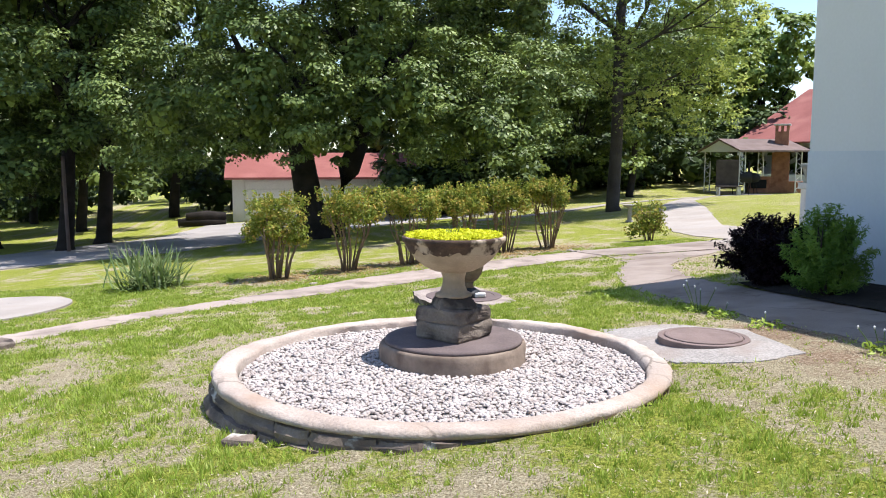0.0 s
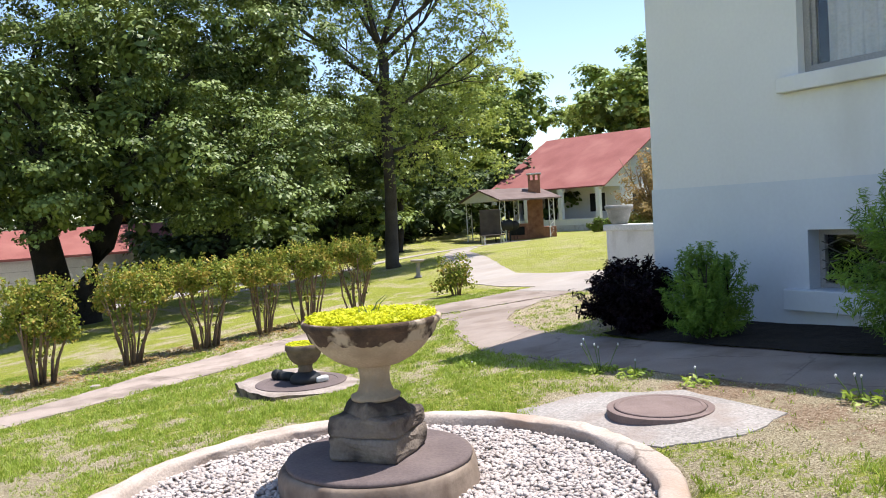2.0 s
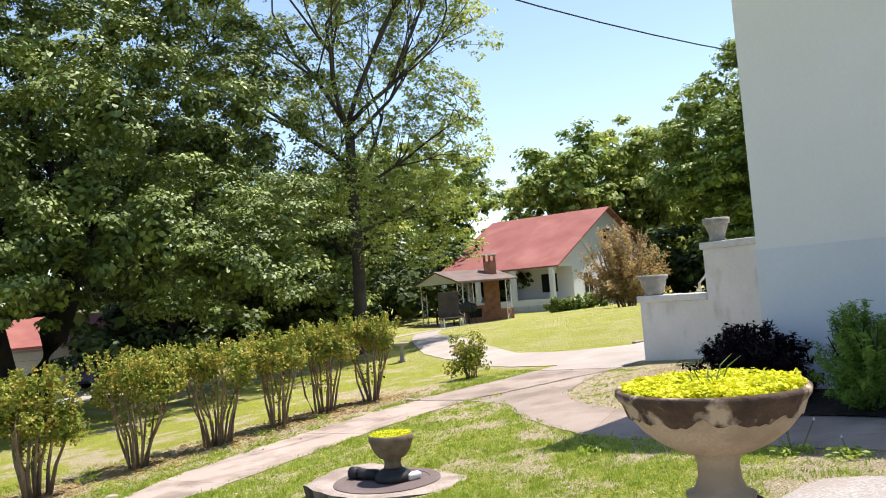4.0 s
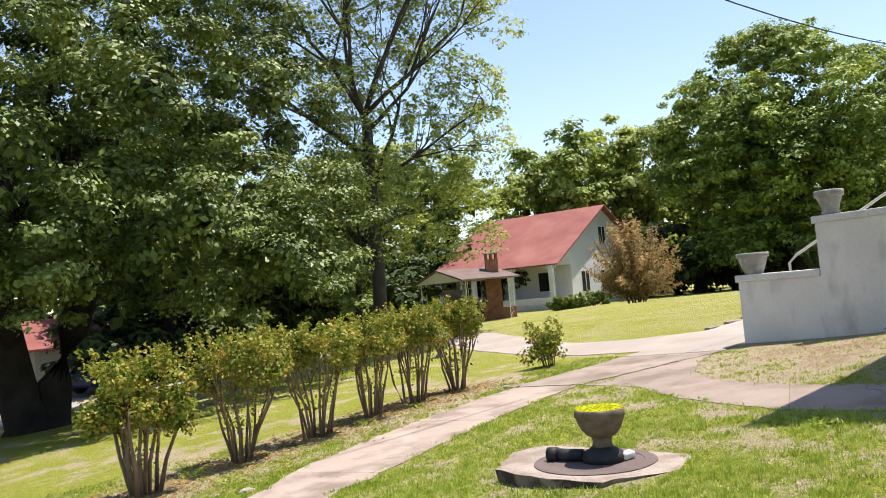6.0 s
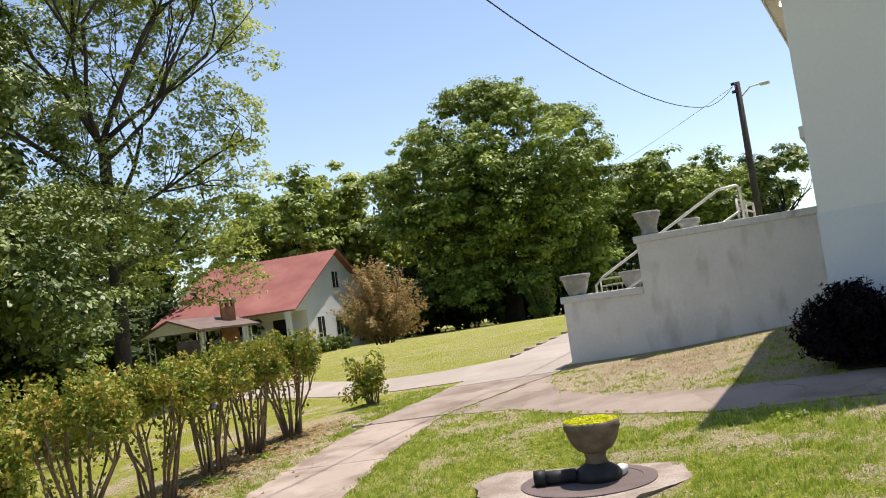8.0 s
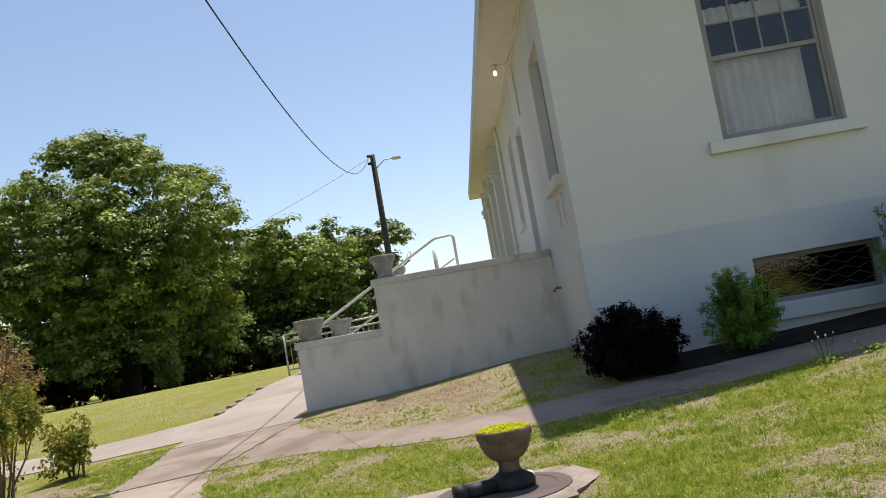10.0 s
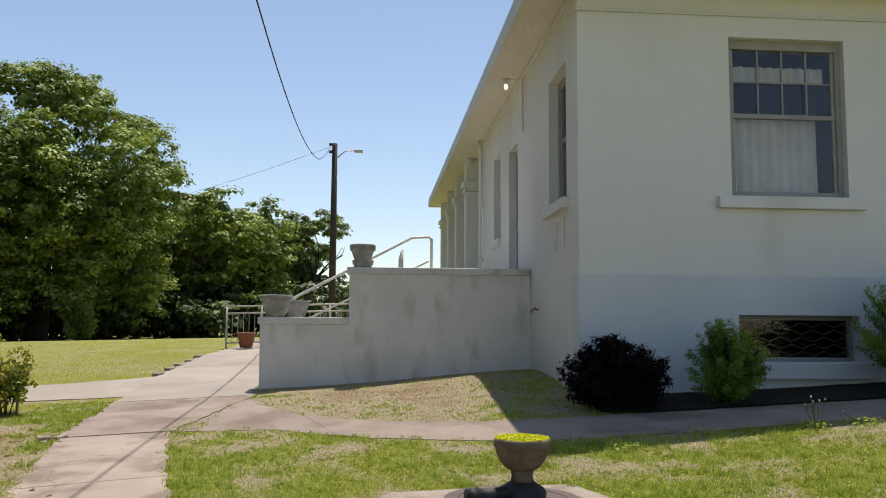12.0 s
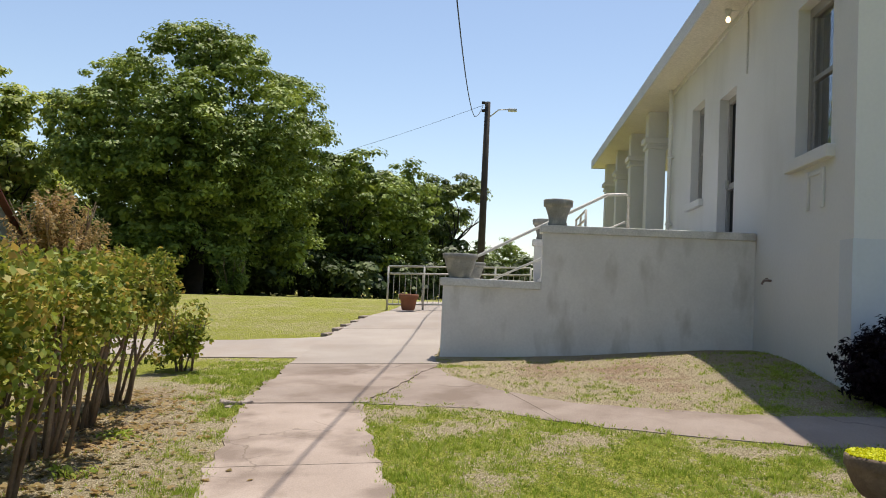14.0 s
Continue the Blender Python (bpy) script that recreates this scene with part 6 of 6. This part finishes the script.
# ---- pole, wire, sign post ----
UPX, UPY = 35.4, 14.45
pz = ground_z(UPX, UPY)
pole = thing("utility_pole", UPX, UPY, pz, 0, "wooden utility pole with a street lamp arm", "utility pole")
bm = bmesh.new()
tube(bm, [(0, 0, -0.3), (0, 0, 4.5), (0, 0, 9.05 - pz)], [0.17, 0.15, 0.12], 12)
part("shaft", bm, M["wood"], pole, smooth=True)
bm = bmesh.new()
tube(bm, [(0, 0, 8.3 - pz), (0, -0.5, 8.72 - pz), (0, -0.95, 8.75 - pz)], 0.03, 6)
part("lamp_arm", bm, M["rail"], pole, smooth=True)
part("lamp_head", boxed(-0.1, 0.1, -1.3, -0.9, 8.66 - pz, 8.78 - pz, 0.03), M["rail"], pole)
for z in (8.95, 8.6):
    part("insulator", boxed(-0.06, 0.06, 0.1, 0.26, z - pz, z - pz + 0.12, 0.02), M["wire"], pole)
wire = thing("overhead_wire", 0, 0, 0, 0, "black overhead service cable", "cable")


def cable(a, b, sag, r):
    bm = bmesh.new()
    a, b = Vector(a), Vector(b)
    tube(bm, [a.lerp(b, k / 24) + Vector((0, 0, -4 * sag * (k / 24) * (1 - k / 24))) for k in range(25)], r, 5)
    part("cable", bm, M["wire"], wire)


cable((UPX, UPY + 0.2, 8.9), (29.6, 14.75, 7.12), 0.12, 0.014)
cable((29.6, 14.75, 7.12), (-5.0, 14.08, 7.6), 1.75, 0.013)
cable((UPX, UPY + 0.2, 8.9), (70.0, 45.0, 9.0), 1.0, 0.008)

car = thing("parked_car", 9.6, 41.5, ground_z(9.6, 41.5) + 0.03, 20, "dark blue parked car beyond the shrubs", "car")
part("body", boxed(-2.1, 2.1, -0.85, 0.85, 0.3, 0.85, 0.12), M["blue"], car)
part("cabin", boxed(-1.1, 1.0, -0.75, 0.75, 0.85, 1.4, 0.15), M["blue"], car)
for sx in (-1.3, 1.3):
    for sy in (-0.82, 0.82):
        bm = lathe([(0.18, -0.09), (0.32, -0.09), (0.33, 0.0), (0.32, 0.09), (0.18, 0.09)], 20)
        w = part("wheel", bm, M["wire"], car, smooth=True)
        w.matrix_basis = pose(sx, sy, 0.33, 90)
bath = thing("bird_bath", 12.45, 24.0, ground_z(12.45, 24.0), 0, "small pale stone bird bath on the lawn", "bird bath")
part("pillar", lathe([(0.16, 0), (0.14, 0.05), (0.08, 0.1), (0.07, 0.5), (0.1, 0.56)], 20), M["padcon"], bath, smooth=True)
part("basin", lathe([(0.1, 0.56), (0.24, 0.6), (0.28, 0.66), (0.26, 0.67), (0.2, 0.63), (0.001, 0.62)], 24), M["padcon"], bath, smooth=True)

bath.scale = (0.8, 0.8, 0.8)

# ---- small things in the lawn ----


def weed(x, y, seed, h, heads):
    """A low rosette with a few thin seed stalks."""
    rng = np.random.default_rng(seed)
    rr = random.Random(seed)
    w = thing("weed", x, y, ground_z(x, y), 0, "tufted green weed with dry seed stalks in the lawn", "weed")
    n = 90
    a, r = rng.uniform(0, math.tau, n), 0.15 * np.sqrt(rng.uniform(0, 1, n))
    c = np.stack([r * np.cos(a), r * np.sin(a), rng.uniform(0.0, 0.06, n)], 1)
    mesh_part("leaf_rosette", leaf_mesh("leaf_rosette", c, np.zeros((n, 3)) + (0, 0, 0.6), 0.024, rng, 1.0, 2.2), M["grass"], w)
    for k in range(heads):
        bm = bmesh.new()
        dx, dy, hh = rr.uniform(-0.14, 0.14), rr.uniform(-0.14, 0.14), h * rr.uniform(0.6, 1)
        tube(bm, [(dx * 0.3, dy * 0.3, 0), (dx * 0.7, dy * 0.7, hh * 0.6), (dx, dy, hh)], 0.004, 4)
        st = part("stalk", bm, M["yucca"], w)
        part("seed_head", lathe([(0.001, -0.01), (0.007, 0.0), (0.008, 0.008), (0.001, 0.018)], 8), M["cap"], st).location = (dx, dy, hh)


for x, y, seed, h, heads in ((5.62, 8.35, 1, 0.32, 5), (5.58, 7.9, 2, 0.16, 1), (5.6, 5.95, 3, 0.24, 3), (5.5, 10.25, 4, 0.08, 1), (5.55, 7.2, 5, 0.12, 1), (2.4, 14.95, 8, 0.12, 0), (0.9, 15.7, 9, 0.2, 0), (4.9, 16.2, 10, 0.2, 0), (2.4, 15.9, 11, 0.2, 0), (5.9, 16.4, 12, 0.2, 0)):
    weed(x, y, seed, h, heads)


def rubble(x, y, s, seed, label, mat="slabtop"):
    r = thing("broken_stone", x, y, ground_z(x, y) - s * 0.18, seed * 40, label, "stone")
    part("stone", rough_block(s, s * 0.7, s * 0.4, 2, s * 0.10, seed), M[mat], r)


for i, (x, y, s) in enumerate(((7.40, 15.86, 0.16), (7.44, 15.68, 0.10), (7.36, 16.0, 0.17), (7.2, 15.95, 0.09), (2.30, 14.30, 0.15))):
    rubble(x, y, s, i + 1, "broken chunk of pinkish concrete at the path edge")
rubble(-1.22, 10.5, 0.3, 21, "weathered brown stone beside the garden path", "block")
rubble(1.30, 5.78, 0.16, 22, "flat fallen piece of the concrete kerb", "kerbside")
logs = thing("log_pile", -1.4, 45.0, ground_z(-1.4, 45.0), 12, "dark fallen logs beside the garage drive", "logs")
for k in range(4):
    bm = bmesh.new()
    tube(bm, [(-1.1 + 0.2 * k, 0.35 * (k % 2), 0.22 + 0.3 * (k // 2)), (0.4, 0.35 * (k % 2) + 0.05, 0.26 + 0.3 * (k // 2)), (1.3, 0.35 * (k % 2), 0.2 + 0.3 * (k // 2))], [0.2, 0.24, 0.18], 9)
    part("log", bm, M["darkbark"], logs, smooth=True)
post = thing("leaning_post", -4.75, 30.6, ground_z(-4.75, 30.6), 0, "slim weathered post leaning on a tree trunk", "post")
bm = bmesh.new()
tube(bm, [(0, 0, 0), (-0.12, 0.3, 3.2)], 0.06, 8)
part("shaft", bm, M["greywood"], post, smooth=True)
# leaf litter at the foot of the shrub row
rng_l = np.random.default_rng(77)
n = 2800
i = rng_l.integers(0, len(hedge_spots), n)
hs = np.array([(q[0], q[1]) for q in hedge_spots])[i] + rng_l.normal(0, 0.42, (n, 2))
c = np.stack([hs[:, 0], hs[:, 1], [ground_z(p, q) + 0.012 for p, q in hs]], 1)
tagged(mesh_part("leaf_litter", leaf_mesh("leaf_litter", c, np.zeros((n, 3)) + (0, 0, 2.0), 0.05, rng_l, 0.6), M["russet"]), "dry brown leaf litter under the shrub row", "leaf litter", kind="stuff")

# ---- grass ----


def grass_field():
    """Short blades over the near lawn, thinner where the ground is worn, none on paving or beds."""
    rng = np.random.default_rng(9)

    def edge(line, y):
        return np.interp(y, [p[1] for p in line], [p[0] for p in line])

    n = 230000
    x, y = rng.uniform(-4.0, 10.5, n), rng.uniform(2.2, 17.2, n)
    keep = np.hypot(x - PX, y - PY) > 1.56
    keep &= np.hypot(x - LX, (y - LY - 0.15) * 0.85) > 0.66
    keep &= np.hypot((x - SX), (y - SY - 0.05) * 0.75) > 0.62
    near = np.interp(x, [-5.5, -2.6, -1.06, -0.14, 1.06, 2.6, 3.6, 5.05, 7.5, 11], [6.6, 9.4, 10.75, 11.65, 12.5, 13.25, 13.65, 14.15, 14.76, 14.2])
    far = np.interp(x, [-6.3, -3.1, -1.5, -0.55, 0.7, 2.1, 3.2, 4.7, 7.3, 11], [7.3, 10.4, 11.35, 12.15, 13.0, 14.0, 14.75, 15.3, 15.9, 16.3])
    rag = np.array([noise.noise((p * 4.0, q * 4.0, 6.0)) for p, q in zip(x, y)]) * 0.11 + rng.normal(0, 0.012, n)
    keep &= ~((y > near + 0.05 + rag) & (y < far - 0.05 - rag))
    a = np.interp(y, [0, 5, 7.1, 9.1, 10.9, 11.95, 12.85, 13.9, 14.3], [5.75, 5.75, 5.75, 5.85, 6.08, 6.45, 6.85, 7.55, 7.55])
    b = np.interp(y, [0, 5, 7.1, 9.1, 10.9, 11.8, 12.75, 13.4, 14.05, 14.3], [6.8, 6.85, 6.85, 6.95, 7.08, 7.32, 7.68, 8.3, 9.4, 10.3])
    keep &= ~((x > a + 0.05 + rag) & (x < b - 0.05 - rag) & (y < 14.4))
    keep &= ~((x > 6.78) & (y < 9.9)) & (np.hypot(x + 3.0, y - 14.1) > 1.75)
    clump = np.array([noise.noise((p * 0.75, q * 0.75, 0.0)) + 0.6 * noise.noise((p * 3.1, q * 3.1, 4.0)) for p, q in zip(x, y)])
    lying = keep.copy()
    bare = np.array([dryness(p, q) for p, q in zip(x, y)])
    keep &= rng.uniform(0, 1, n) < np.clip(0.62 - 2.3 * bare, 0.05, 0.95)
    dry = lying & (rng.uniform(0, 1, len(x)) < np.clip(0.2 + 1.0 * bare, 0.05, 0.5))
    clump = np.clip(clump - 1.5 * bare, -0.6, 1.2)
    px, py = x[dry], y[dry]
    c = np.stack([px, py, [ground_z(p, q) + 0.007 * noise.noise((p * 1.3, q * 1.3, 0)) + 0.006 for p, q in zip(px, py)]], 1)
    me = leaf_mesh("thatch", c, np.zeros((len(c), 3)) + (0, 0, 2.0), 0.008, rng, 0.9, 3.6)
    tagged(mesh_part("thatch", me, M["thatch"]), "dry straw-coloured thatch lying between the grass", "dry grass", kind="stuff")
    x, y, clump = x[keep], y[keep], clump[keep]
    # each tuft is six fine blades from one root
    per = 6
    x, y, clump = np.repeat(x, per), np.repeat(y, per), np.repeat(clump, per)
    tall = np.repeat(rng.uniform(0.5, 1.25, len(x) // per), per)
    n = len(x)
    x, y = x + rng.normal(0, 0.012, n), y + rng.normal(0, 0.012, n)
    z = np.array([ground_z(p, q) + 0.007 * noise.noise((p * 1.3, q * 1.3, 0)) for p, q in zip(x, y)])
    h = rng.uniform(0.018, 0.048, n) * tall * (1 + 0.5 * np.clip(clump, -0.5, 1))
    a = rng.uniform(0, math.tau, n)
    w = rng.uniform(0.003, 0.0075, n)
    lean = rng.uniform(0.1, 0.9, n) * h
    base = np.stack([x, y, z - 0.006], 1)
    side = np.stack([np.cos(a) * w, np.sin(a) * w, np.zeros(n)], 1)
    b2 = rng.uniform(0, math.tau, n)
    tip = base + np.stack([np.cos(b2) * lean, np.sin(b2) * lean, h], 1)
    v = np.stack([base - side, base + side, tip], 1)
    me = bpy.data.meshes.new("grass")
    me.vertices.add(3 * n)
    me.vertices.foreach_set("co", v.reshape(-1).astype(np.float32))
    me.loops.add(3 * n)
    me.loops.foreach_set("vertex_index", np.arange(3 * n, dtype=np.int32))
    me.polygons.add(n)
    me.polygons.foreach_set("loop_start", np.arange(0, 3 * n, 3, dtype=np.int32))
    me.update(calc_edges=True)
    tagged(mesh_part("grass", me, M["grass"]), "short sparse grass blades and clover in the lawn", "grass", kind="stuff")


grass_field()
